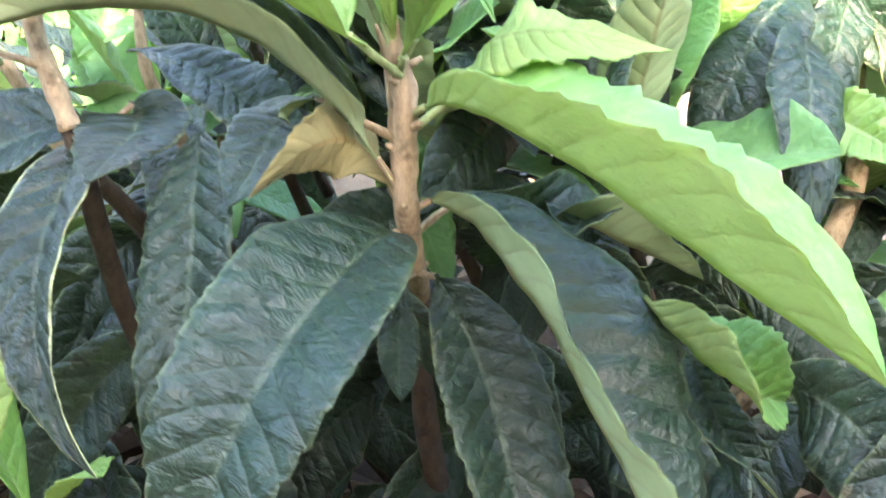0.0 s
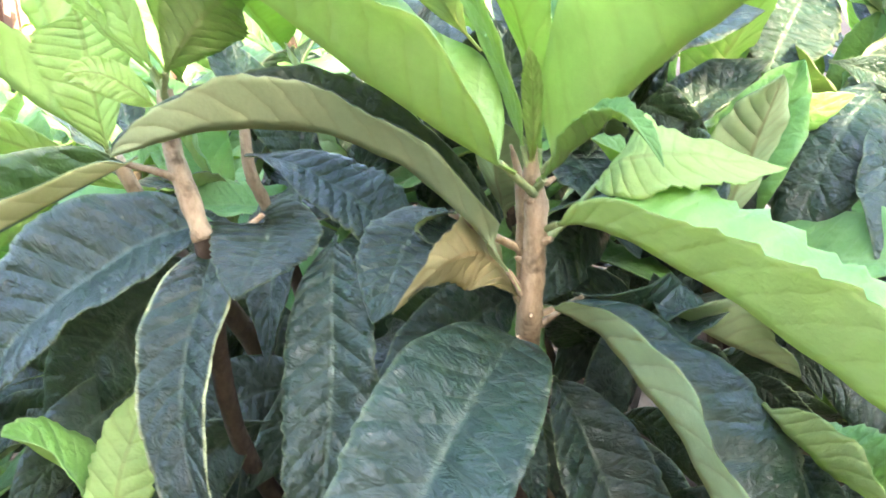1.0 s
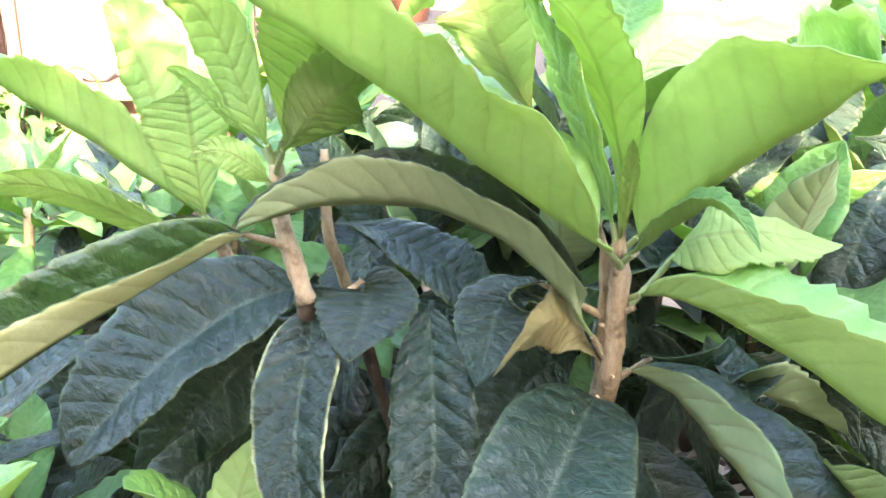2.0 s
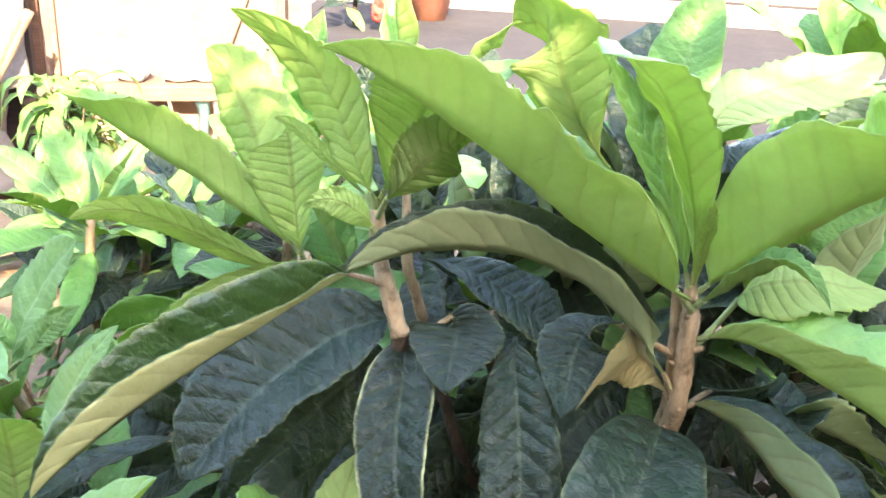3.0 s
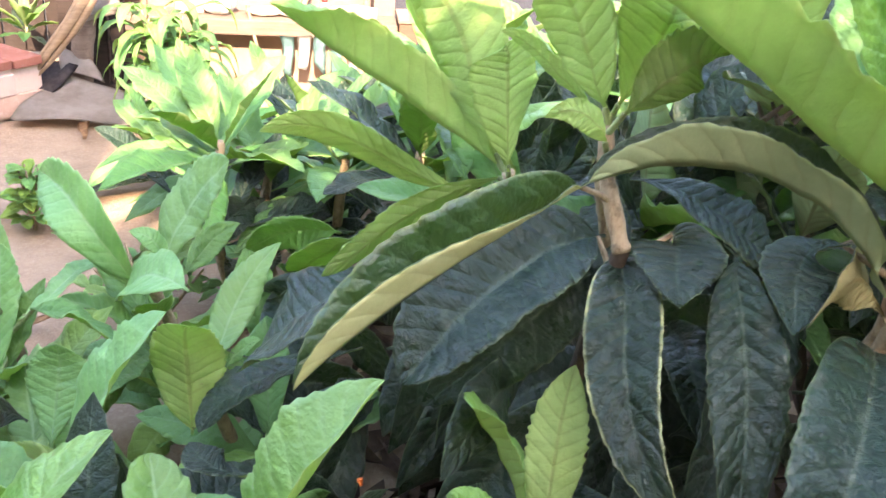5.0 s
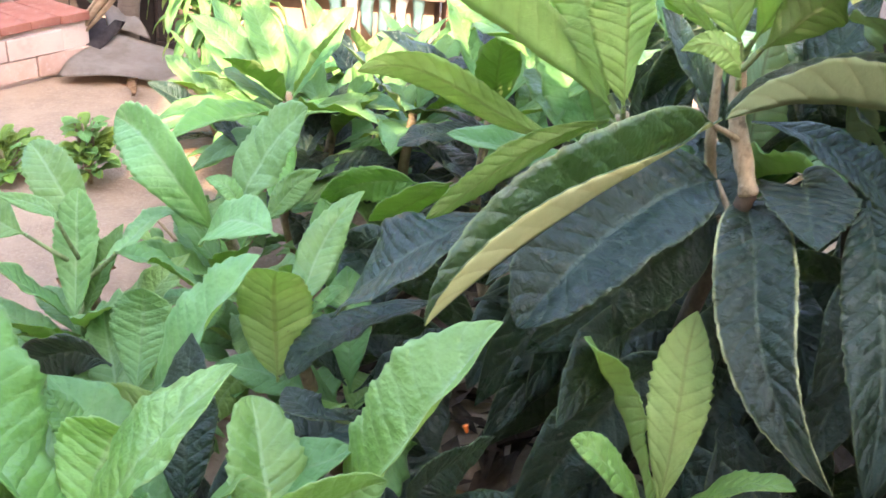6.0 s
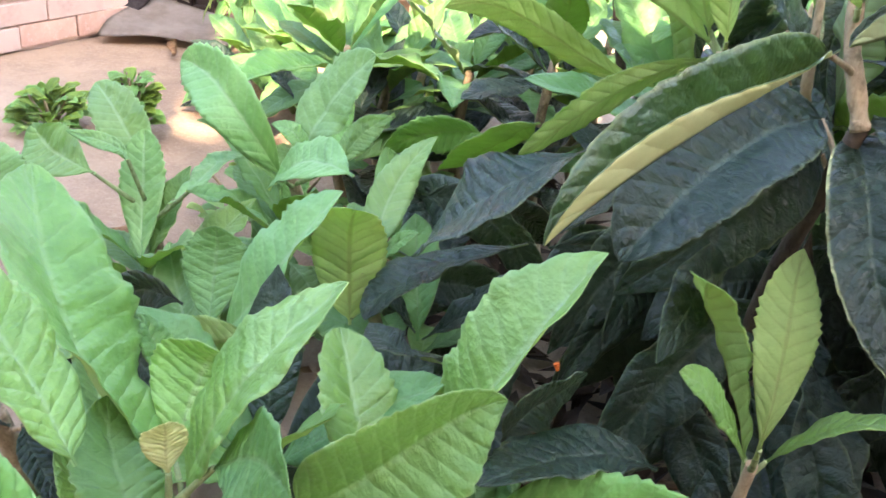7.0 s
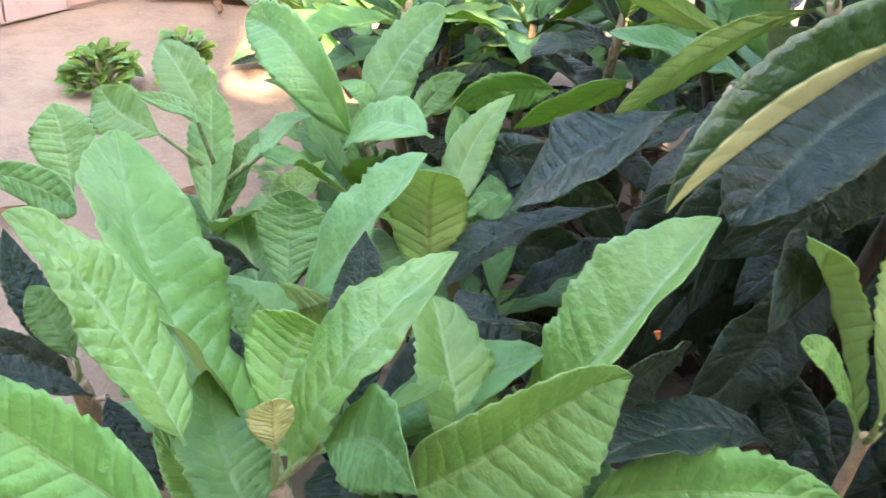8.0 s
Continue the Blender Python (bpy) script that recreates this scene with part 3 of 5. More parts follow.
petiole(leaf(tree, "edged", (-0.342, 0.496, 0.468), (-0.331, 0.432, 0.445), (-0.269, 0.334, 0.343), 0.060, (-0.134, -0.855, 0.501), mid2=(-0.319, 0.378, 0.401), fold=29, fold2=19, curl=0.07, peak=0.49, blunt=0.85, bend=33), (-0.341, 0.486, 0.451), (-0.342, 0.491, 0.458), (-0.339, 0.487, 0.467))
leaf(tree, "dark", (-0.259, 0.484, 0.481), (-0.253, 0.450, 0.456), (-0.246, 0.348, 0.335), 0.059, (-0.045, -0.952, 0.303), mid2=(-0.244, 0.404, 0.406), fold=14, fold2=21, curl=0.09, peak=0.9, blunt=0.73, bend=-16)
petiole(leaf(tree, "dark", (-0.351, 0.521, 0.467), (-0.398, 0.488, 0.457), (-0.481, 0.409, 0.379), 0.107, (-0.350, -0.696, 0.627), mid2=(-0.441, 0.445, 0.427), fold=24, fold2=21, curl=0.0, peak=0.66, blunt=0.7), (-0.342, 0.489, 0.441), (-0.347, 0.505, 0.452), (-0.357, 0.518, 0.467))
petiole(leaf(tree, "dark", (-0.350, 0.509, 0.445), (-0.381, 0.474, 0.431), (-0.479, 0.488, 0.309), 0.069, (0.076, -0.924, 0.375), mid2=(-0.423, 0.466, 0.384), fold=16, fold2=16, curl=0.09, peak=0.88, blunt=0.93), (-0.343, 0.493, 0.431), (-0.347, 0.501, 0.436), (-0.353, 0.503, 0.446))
petiole(leaf(tree, "yellow", (-0.368, 0.462, 0.531), (-0.418, 0.410, 0.507), (-0.526, 0.301, 0.434), 0.092, (-0.532, -0.808, -0.254), mid2=(-0.475, 0.345, 0.477), fold=115, fold2=24, curl=0.1, peak=0.65, blunt=0.83, bend=-9), (-0.351, 0.480, 0.511), (-0.360, 0.471, 0.519), (-0.374, 0.458, 0.528))
petiole(leaf(tree, "green", (-0.434, 0.569, 0.487), (-0.490, 0.543, 0.467), (-0.570, 0.504, 0.406), 0.036, (-0.858, 0.511, -0.053), mid2=(-0.532, 0.523, 0.436), fold=14, fold2=14, curl=0.1, peak=1.02, blunt=0.8), (-0.428, 0.559, 0.477), (-0.431, 0.564, 0.480), (-0.442, 0.565, 0.486))
petiole(leaf(tree, "young", (-0.149, 0.446, 0.540), (-0.229, 0.448, 0.588), (-0.383, 0.421, 0.688), 0.134, (-0.511, 0.060, 0.857), mid2=(-0.313, 0.442, 0.648), fold=46, fold2=44, curl=0.09, peak=0.52, blunt=0.96, bend=3), (-0.142, 0.487, 0.514), (-0.145, 0.467, 0.525), (-0.158, 0.447, 0.545))
petiole(leaf(tree, "young", (-0.142, 0.497, 0.521), (-0.073, 0.428, 0.612), (-0.050, 0.433, 0.635), 0.127, (0.399, -0.242, 0.885), mid2=(-0.032, 0.409, 0.654), fold=48, fold2=63, curl=0.05, peak=0.47, blunt=1.12), (-0.150, 0.496, 0.513), (-0.146, 0.496, 0.515), (-0.133, 0.485, 0.535))
petiole(leaf(tree, "young", (-0.141, 0.501, 0.524), (-0.155, 0.496, 0.611), (-0.220, 0.406, 0.699), 0.068, (0.531, 0.538, 0.655), mid2=(-0.186, 0.462, 0.674), fold=16, fold2=17, curl=0.09, peak=1.22, blunt=0.86), (-0.150, 0.496, 0.513), (-0.145, 0.499, 0.516), (-0.141, 0.502, 0.536))
petiole(leaf(tree, "young", (-0.147, 0.480, 0.534), (-0.173, 0.494, 0.606), (-0.216, 0.530, 0.673), 0.078, (-0.514, -0.474, -0.715), mid2=(-0.203, 0.515, 0.657), fold=5, fold2=10, curl=0.14, peak=0.93, blunt=0.74, bend=-4), (-0.144, 0.483, 0.531), (-0.145, 0.481, 0.530), (-0.149, 0.481, 0.544))
leaf(tree, "young", (-0.200, 0.680, 0.550), (-0.241, 0.662, 0.618), (-0.291, 0.690, 0.662), 0.116, (0.272, 0.690, 0.671), mid2=(-0.259, 0.665, 0.661), fold=8, fold2=9, curl=0.11, peak=1.1, blunt=0.93, bend=5)
leaf(tree, "lime", (-0.134, 0.591, 0.601), (-0.112, 0.606, 0.633), (-0.007, 0.657, 0.666), 0.078, (0.021, 0.341, -0.940), mid2=(-0.063, 0.625, 0.647), fold=4, fold2=10, curl=0.13, peak=0.78, blunt=0.7, bend=8)
petiole(leaf(tree, "green", (-0.140, 0.476, 0.525), (-0.116, 0.441, 0.561), (-0.077, 0.396, 0.565), 0.027, (0.419, -0.587, 0.693), mid2=(-0.098, 0.419, 0.579), fold=48, fold2=50, curl=0.1, peak=0.81, blunt=0.9, bend=-3), (-0.142, 0.486, 0.518), (-0.141, 0.481, 0.519), (-0.136, 0.471, 0.529))
petiole(leaf(tree, "young", (-0.107, 0.520, 0.509), (-0.088, 0.502, 0.533), (0.002, 0.540, 0.519), 0.076, (0.313, 0.231, -0.921), mid2=(-0.051, 0.508, 0.534), fold=11, fold2=3, curl=0.13, peak=0.79, blunt=0.93, bend=-6), (-0.141, 0.487, 0.480), (-0.124, 0.503, 0.492), (-0.106, 0.516, 0.513))
leaf(tree, "young", (-0.025, 0.752, 0.466), (-0.013, 0.730, 0.472), (0.067, 0.686, 0.528), 0.046, (-0.449, -0.887, -0.107), mid2=(0.017, 0.708, 0.495), fold=15, fold2=16, curl=0.09, peak=0.89, blunt=0.82)
petiole(leaf(tree, "dark", (-0.119, 0.529, 0.432), (-0.065, 0.542, 0.415), (0.032, 0.551, 0.372), 0.074, (0.950, 0.122, -0.289), mid2=(-0.015, 0.547, 0.395), fold=44, fold2=48, curl=0.1, peak=0.98, blunt=0.86), (-0.149, 0.520, 0.400), (-0.134, 0.524, 0.414), (-0.112, 0.531, 0.430))
leaf(tree, "lime", (-0.004, 0.473, 0.398), (0.019, 0.451, 0.383), (0.075, 0.458, 0.348), 0.076, (0.990, -0.141, -0.025), mid2=(0.047, 0.445, 0.364), fold=49, fold2=47, curl=0.06, peak=0.87, blunt=0.73)
petiole(leaf(tree, "dark", (-0.127, 0.492, 0.392), (-0.106, 0.477, 0.364), (-0.048, 0.362, 0.226), 0.073, (0.545, -0.821, 0.171), mid2=(-0.075, 0.433, 0.309), fold=24, fold2=24, curl=0.05, peak=0.94, blunt=0.65, bend=-4), (-0.146, 0.522, 0.378), (-0.137, 0.507, 0.383), (-0.126, 0.492, 0.390))
leaf(tree, "dark", (0.024, 0.510, 0.344), (0.032, 0.476, 0.342), (0.076, 0.438, 0.297), 0.042, (-0.492, 0.197, 0.848), mid2=(0.047, 0.452, 0.325), fold=48, fold2=48, curl=0.1, peak=0.99, blunt=0.85)
petiole(leaf(tree, "dark", (-0.143, 0.488, 0.393), (-0.140, 0.454, 0.381), (-0.127, 0.403, 0.361), 0.025, (0.379, -0.743, 0.551), mid2=(-0.134, 0.426, 0.370), fold=14, fold2=14, curl=0.1, peak=1.01, blunt=0.83), (-0.146, 0.522, 0.378), (-0.145, 0.505, 0.383), (-0.143, 0.483, 0.392))
petiole(leaf(tree, "young", (-0.362, 0.487, 0.573), (-0.382, 0.489, 0.616), (-0.463, 0.494, 0.694), 0.073, (0.340, 0.780, 0.525), mid2=(-0.407, 0.499, 0.657), fold=7, fold2=6, curl=0.14, peak=0.93, blunt=0.88), (-0.362, 0.493, 0.563), (-0.362, 0.490, 0.566), (-0.365, 0.486, 0.578))
petiole(leaf(tree, "young", (-0.359, 0.488, 0.573), (-0.337, 0.490, 0.623), (-0.329, 0.505, 0.658), 0.083, (-0.723, 0.680, -0.120), mid2=(-0.328, 0.492, 0.652), fold=14, fold2=19, curl=0.06, peak=0.91, blunt=0.68, bend=14), (-0.362, 0.493, 0.563), (-0.361, 0.491, 0.566), (-0.356, 0.489, 0.580))
petiole(leaf(tree, "green", (-0.354, 0.475, 0.575), (-0.331, 0.466, 0.602), (-0.290, 0.477, 0.625), 0.055, (0.119, 0.818, 0.563), mid2=(-0.311, 0.466, 0.621), fold=15, fold2=15, curl=0.09, peak=1.05, blunt=0.8), (-0.361, 0.492, 0.557), (-0.358, 0.483, 0.564), (-0.351, 0.474, 0.579))
petiole(leaf(tree, "young", (-0.361, 0.478, 0.555), (-0.369, 0.462, 0.572), (-0.403, 0.451, 0.576), 0.023, (-0.555, 0.726, -0.407), mid2=(-0.383, 0.453, 0.582), fold=14, fold2=13, curl=0.1, peak=0.88, blunt=0.94), (-0.360, 0.488, 0.545), (-0.360, 0.483, 0.548), (-0.362, 0.475, 0.557))
petiole(leaf(tree, "young", (-0.367, 0.499, 0.567), (-0.397, 0.506, 0.590), (-0.445, 0.526, 0.613), 0.020, (0.258, 0.879, 0.402), mid2=(-0.422, 0.515, 0.607), fold=14, fold2=15, curl=0.1, peak=1.02, blunt=0.84), (-0.362, 0.492, 0.560), (-0.365, 0.495, 0.562), (-0.372, 0.499, 0.571))
petiole(leaf(tree, "young", (-0.433, 0.563, 0.493), (-0.510, 0.582, 0.530), (-0.640, 0.582, 0.603), 0.094, (0.950, 0.283, 0.131), mid2=(-0.581, 0.596, 0.564), fold=48, fold2=49, curl=0.1, peak=0.9, blunt=0.84, bend=3), (-0.430, 0.556, 0.487), (-0.432, 0.559, 0.488), (-0.443, 0.565, 0.498))
leaf(tree, "young", (-0.476, 0.690, 0.420), (-0.545, 0.674, 0.443), (-0.660, 0.610, 0.483), 0.037, (-0.035, 0.999, 0.028), mid2=(-0.605, 0.651, 0.477), fold=16, fold2=17, curl=0.09, peak=0.96, blunt=0.78)
petiole(leaf(tree, "young", (-0.432, 0.544, 0.500), (-0.438, 0.545, 0.547), (-0.444, 0.545, 0.598), 0.067, (-0.647, 0.599, 0.472), mid2=(-0.441, 0.547, 0.582), fold=14, fold2=14, curl=0.09, peak=0.89, blunt=0.71, bend=-2), (-0.432, 0.554, 0.493), (-0.432, 0.549, 0.495), (-0.433, 0.544, 0.506))
petiole(leaf(tree, "young", (-0.443, 0.559, 0.502), (-0.462, 0.559, 0.553), (-0.531, 0.619, 0.638), 0.079, (0.556, 0.794, -0.247), mid2=(-0.486, 0.581, 0.601), fold=17, fold2=17, curl=0.08, peak=0.94, blunt=0.68), (-0.432, 0.554, 0.493), (-0.437, 0.557, 0.496), (-0.445, 0.558, 0.509))
petiole(leaf(sap_d, "velvet", (-0.837, 0.714, 0.244), (-0.872, 0.697, 0.308), (-0.987, 0.781, 0.339), 0.070, (-0.023, -0.901, 0.433), mid2=(-0.923, 0.723, 0.343), fold=19, fold2=25, curl=0.06, peak=0.96, blunt=0.75, bend=-5), (-0.839, 0.745, 0.229), (-0.838, 0.729, 0.235), (-0.840, 0.709, 0.253))
petiole(leaf(sap_d, "velvet", (-0.856, 0.788, 0.213), (-0.840, 0.813, 0.271), (-0.774, 0.818, 0.367), 0.090, (-0.521, -0.668, 0.531), mid2=(-0.811, 0.826, 0.323), fold=14, fold2=10, curl=0.1, peak=0.93, blunt=0.81), (-0.830, 0.762, 0.180), (-0.843, 0.775, 0.194), (-0.855, 0.792, 0.221))
petiole(leaf(sap_d, "velvet", (-0.837, 0.705, 0.245), (-0.869, 0.698, 0.278), (-0.938, 0.712, 0.299), 0.018, (0.099, -0.734, 0.672), mid2=(-0.901, 0.702, 0.299), fold=15, fold2=15, curl=0.1, peak=0.9, blunt=0.9), (-0.843, 0.736, 0.254), (-0.840, 0.721, 0.247), (-0.841, 0.704, 0.249))
leaf(sap_d, "velvet", (-0.727, 0.595, 0.321), (-0.767, 0.620, 0.317), (-0.836, 0.666, 0.256), 0.067, (-0.527, -0.296, 0.797), mid2=(-0.804, 0.644, 0.297), fold=16, fold2=16, curl=0.09, peak=0.92, blunt=0.86)
petiole(leaf(sap_d, "green", (-0.775, 0.687, 0.286), (-0.767, 0.708, 0.298), (-0.731, 0.738, 0.330), 0.032, (0.499, -0.438, 0.748), mid2=(-0.755, 0.725, 0.314), fold=13, fold2=13, curl=0.11, peak=1.01, blunt=0.83), (-0.839, 0.745, 0.229), (-0.807, 0.716, 0.256), (-0.774, 0.690, 0.287))
petiole(leaf(sap_d, "velvet", (-0.836, 0.765, 0.247), (-0.840, 0.767, 0.269), (-0.873, 0.762, 0.289), 0.026, (0.476, -0.517, 0.712), mid2=(-0.853, 0.766, 0.283), fold=14, fold2=15, curl=0.1, peak=0.99, blunt=0.86), (-0.838, 0.746, 0.224), (-0.837, 0.756, 0.233), (-0.836, 0.765, 0.250))
petiole(leaf(sap_h, "young", (-0.710, 0.551, 0.190), (-0.717, 0.565, 0.228), (-0.710, 0.550, 0.310), 0.075, (-0.252, 0.944, 0.211), mid2=(-0.719, 0.565, 0.273), fold=17, fold2=17, curl=0.07, peak=0.76, blunt=0.67), (-0.706, 0.589, 0.208), (-0.708, 0.570, 0.197), (-0.711, 0.554, 0.194))
petiole(leaf(sap_h, "velvet", (-0.708, 0.602, 0.244), (-0.712, 0.647, 0.255), (-0.676, 0.712, 0.327), 0.045, (0.232, -0.402, 0.886), mid2=(-0.705, 0.684, 0.286), fold=13, fold2=13, curl=0.11, peak=0.88, blunt=0.86), (-0.708, 0.583, 0.223), (-0.708, 0.592, 0.231), (-0.709, 0.608, 0.244))
leaf(sap_h, "velvet", (-0.830, 0.533, 0.167), (-0.784, 0.495, 0.228), (-0.713, 0.518, 0.341), 0.097, (-0.870, -0.484, 0.090), mid2=(-0.747, 0.497, 0.290), fold=19, fold2=21, curl=0.06, peak=1.0, blunt=0.8)
petiole(leaf(sap_h, "velvet", (-0.708, 0.625, 0.219), (-0.697, 0.631, 0.233), (-0.669, 0.629, 0.258), 0.020, (-0.047, -0.542, 0.839), mid2=(-0.685, 0.633, 0.246), fold=14, fold2=14, curl=0.1, peak=0.99, blunt=0.86), (-0.704, 0.596, 0.191), (-0.706, 0.611, 0.203), (-0.707, 0.626, 0.221))
leaf(sap_f, "young", (-0.607, 0.403, 0.216), (-0.568, 0.344, 0.265), (-0.489, 0.388, 0.394), 0.107, (-0.845, -0.321, 0.428), mid2=(-0.532, 0.346, 0.330), fold=32, fold2=27, curl=0.02, peak=1.11, blunt=0.72, bend=4)
petiole(leaf(sap_e, "velvet", (-0.956, 0.613, 0.167), (-0.969, 0.644, 0.211), (-0.986, 0.690, 0.289), 0.053, (-0.035, -0.462, 0.886), mid2=(-0.979, 0.671, 0.254), fold=13, fold2=14, curl=0.1, peak=1.01, blunt=0.76), (-0.971, 0.671, 0.181), (-0.963, 0.642, 0.172), (-0.958, 0.617, 0.172))
petiole(leaf(sap_e, "velvet", (-0.985, 0.707, 0.225), (-1.007, 0.704, 0.262), (-1.065, 0.731, 0.314), 0.058, (0.515, -0.774, 0.368), mid2=(-1.034, 0.714, 0.294), fold=15, fold2=16, curl=0.09, peak=0.96, blunt=0.73), (-0.971, 0.669, 0.186), (-0.978, 0.688, 0.204), (-0.988, 0.706, 0.230))
leaf(sap_e, "velvet", (-1.075, 0.563, 0.214), (-1.086, 0.575, 0.241), (-1.110, 0.596, 0.288), 0.066, (0.129, -0.439, 0.889), mid2=(-1.097, 0.587, 0.266), fold=13, fold2=13, curl=0.09, peak=0.99, blunt=0.84)
leaf(sap_e, "velvet", (-0.860, 0.511, 0.147), (-0.873, 0.542, 0.159), (-0.932, 0.631, 0.193), 0.052, (0.190, -0.779, 0.597), mid2=(-0.901, 0.582, 0.175), fold=14, fold2=14, curl=0.1, peak=0.99, blunt=0.82)
leaf(sap_e, "green", (-0.830, 0.503, 0.179), (-0.839, 0.532, 0.209), (-0.845, 0.554, 0.265), 0.069, (-0.007, -0.963, 0.270), mid2=(-0.843, 0.551, 0.238), fold=7, fold2=7, curl=0.12, peak=1.05, blunt=0.76)
petiole(leaf(sap_e, "velvet", (-0.920, 0.610, 0.249), (-0.917, 0.671, 0.249), (-0.898, 0.748, 0.251), 0.041, (-0.257, -0.400, 0.880), mid2=(-0.913, 0.718, 0.254), fold=15, fold2=16, curl=0.1, peak=1.0, blunt=0.83), (-0.971, 0.668, 0.191), (-0.945, 0.639, 0.218), (-0.919, 0.619, 0.249))
petiole(leaf(sap_e, "green", (-0.889, 0.586, 0.279), (-0.872, 0.607, 0.266), (-0.794, 0.584, 0.247), 0.058, (0.728, 0.228, 0.647), mid2=(-0.840, 0.607, 0.257), fold=7, fold2=25, curl=0.08, peak=1.03, blunt=0.82), (-0.971, 0.668, 0.191), (-0.930, 0.627, 0.233), (-0.888, 0.590, 0.277))
petiole(leaf(sap_e, "velvet", (-0.965, 0.615, 0.286), (-0.981, 0.623, 0.293), (-1.036, 0.622, 0.302), 0.019, (0.601, -0.614, 0.512), mid2=(-1.004, 0.625, 0.297), fold=14, fold2=14, curl=0.1, peak=1.0, blunt=0.84), (-0.971, 0.660, 0.216), (-0.968, 0.638, 0.249), (-0.967, 0.617, 0.287))
petiole(leaf(sap_e, "velvet", (-1.006, 0.623, 0.260), (-1.039, 0.625, 0.269), (-1.081, 0.638, 0.297), 0.062, (-0.429, -0.600, 0.675), mid2=(-1.065, 0.630, 0.280), fold=12, fold2=13, curl=0.09, peak=1.04, blunt=0.82), (-0.971, 0.663, 0.207), (-0.988, 0.643, 0.232), (-1.010, 0.623, 0.261))
petiole(leaf(sap_f, "lime", (-0.732, 0.230, 0.271), (-0.788, 0.251, 0.308), (-0.893, 0.360, 0.395), 0.136, (0.127, 0.562, 0.817), mid2=(-0.837, 0.286, 0.354), fold=17, fold2=18, curl=0.06, peak=0.6, blunt=0.79, bend=-19), (-0.714, 0.213, 0.244), (-0.723, 0.221, 0.256), (-0.740, 0.232, 0.275))
leaf(sap_f, "young", (-0.745, 0.159, 0.325), (-0.775, 0.173, 0.358), (-0.834, 0.162, 0.442), 0.072, (0.720, 0.176, 0.672), mid2=(-0.808, 0.178, 0.401), fold=14, fold2=14, curl=0.1, peak=0.69, blunt=0.81, bend=3)
petiole(leaf(sap_f, "young", (-0.721, 0.237, 0.242), (-0.703, 0.230, 0.302), (-0.634, 0.278, 0.399), 0.087, (-0.845, -0.477, 0.240), mid2=(-0.674, 0.248, 0.353), fold=14, fold2=15, curl=0.09, peak=0.97, blunt=0.8, bend=4), (-0.713, 0.221, 0.224), (-0.717, 0.229, 0.231), (-0.719, 0.234, 0.250))
petiole(leaf(sap_f, "green", (-0.715, 0.177, 0.256), (-0.729, 0.183, 0.276), (-0.770, 0.234, 0.313), 0.062, (0.838, -0.398, 0.374), mid2=(-0.749, 0.201, 0.295), fold=12, fold2=12, curl=0.1, peak=0.93, blunt=0.83), (-0.714, 0.215, 0.239), (-0.715, 0.196, 0.246), (-0.716, 0.177, 0.259))
petiole(leaf(sap_f, "cream", (-0.712, 0.198, 0.297), (-0.715, 0.201, 0.309), (-0.715, 0.201, 0.330), 0.029, (-0.592, 0.792, -0.147), mid2=(-0.716, 0.203, 0.320), fold=14, fold2=14, curl=0.1, peak=1.0, blunt=0.85), (-0.716, 0.204, 0.265), (-0.714, 0.201, 0.279), (-0.712, 0.198, 0.298))
leaf(sap_f, "lime", (-0.634, 0.184, 0.302), (-0.593, 0.201, 0.328), (-0.528, 0.236, 0.370), 0.092, (0.526, -0.451, 0.721), mid2=(-0.559, 0.220, 0.356), fold=54, fold2=18, curl=0.03, peak=0.48, blunt=0.9, bend=15)
leaf(sap_f, "young", (-0.628, 0.333, 0.217), (-0.630, 0.327, 0.230), (-0.673, 0.395, 0.289), 0.066, (0.634, -0.666, 0.393), mid2=(-0.645, 0.349, 0.255), fold=21, fold2=21, curl=0.05, peak=0.89, blunt=0.51, bend=-4)
leaf(sap_f, "green", (-0.754, 0.418, 0.255), (-0.783, 0.422, 0.233), (-0.862, 0.448, 0.193), 0.059, (0.574, 0.765, 0.293), mid2=(-0.819, 0.432, 0.213), fold=13, fold2=13, curl=0.1, peak=0.96, blunt=0.85, bend=-2)
leaf(sap_f, "lime", (-0.541, 0.298, 0.217), (-0.500, 0.287, 0.249), (-0.392, 0.290, 0.273), 0.060, (0.032, -0.794, 0.607), mid2=(-0.449, 0.284, 0.267), fold=17, fold2=14, curl=0.09, peak=0.96, blunt=0.85)
leaf(sap_f, "lime", (-0.715, 0.105, 0.312), (-0.757, 0.106, 0.336), (-0.839, 0.103, 0.395), 0.056, (-0.101, -0.670, 0.736), mid2=(-0.799, 0.103, 0.362), fold=14, fold2=14, curl=0.1, peak=0.98, blunt=0.89)
petiole(leaf(sap_f, "young", (-0.742, 0.175, 0.254), (-0.751, 0.186, 0.256), (-0.795, 0.212, 0.280), 0.033, (-0.043, 0.130, 0.991), mid2=(-0.769, 0.198, 0.264), fold=13, fold2=14, curl=0.1, peak=0.97, blunt=0.87), (-0.716, 0.204, 0.265), (-0.729, 0.190, 0.258), (-0.743, 0.177, 0.254))
petiole(leaf(sap_f, "green", (-0.689, 0.204, 0.302), (-0.666, 0.198, 0.321), (-0.620, 0.157, 0.331), 0.061, (-0.971, -0.135, 0.196), mid2=(-0.645, 0.184, 0.332), fold=17, fold2=15, curl=0.09, peak=0.99, blunt=0.9, bend=5), (-0.716, 0.204, 0.265), (-0.703, 0.204, 0.282), (-0.686, 0.203, 0.305))
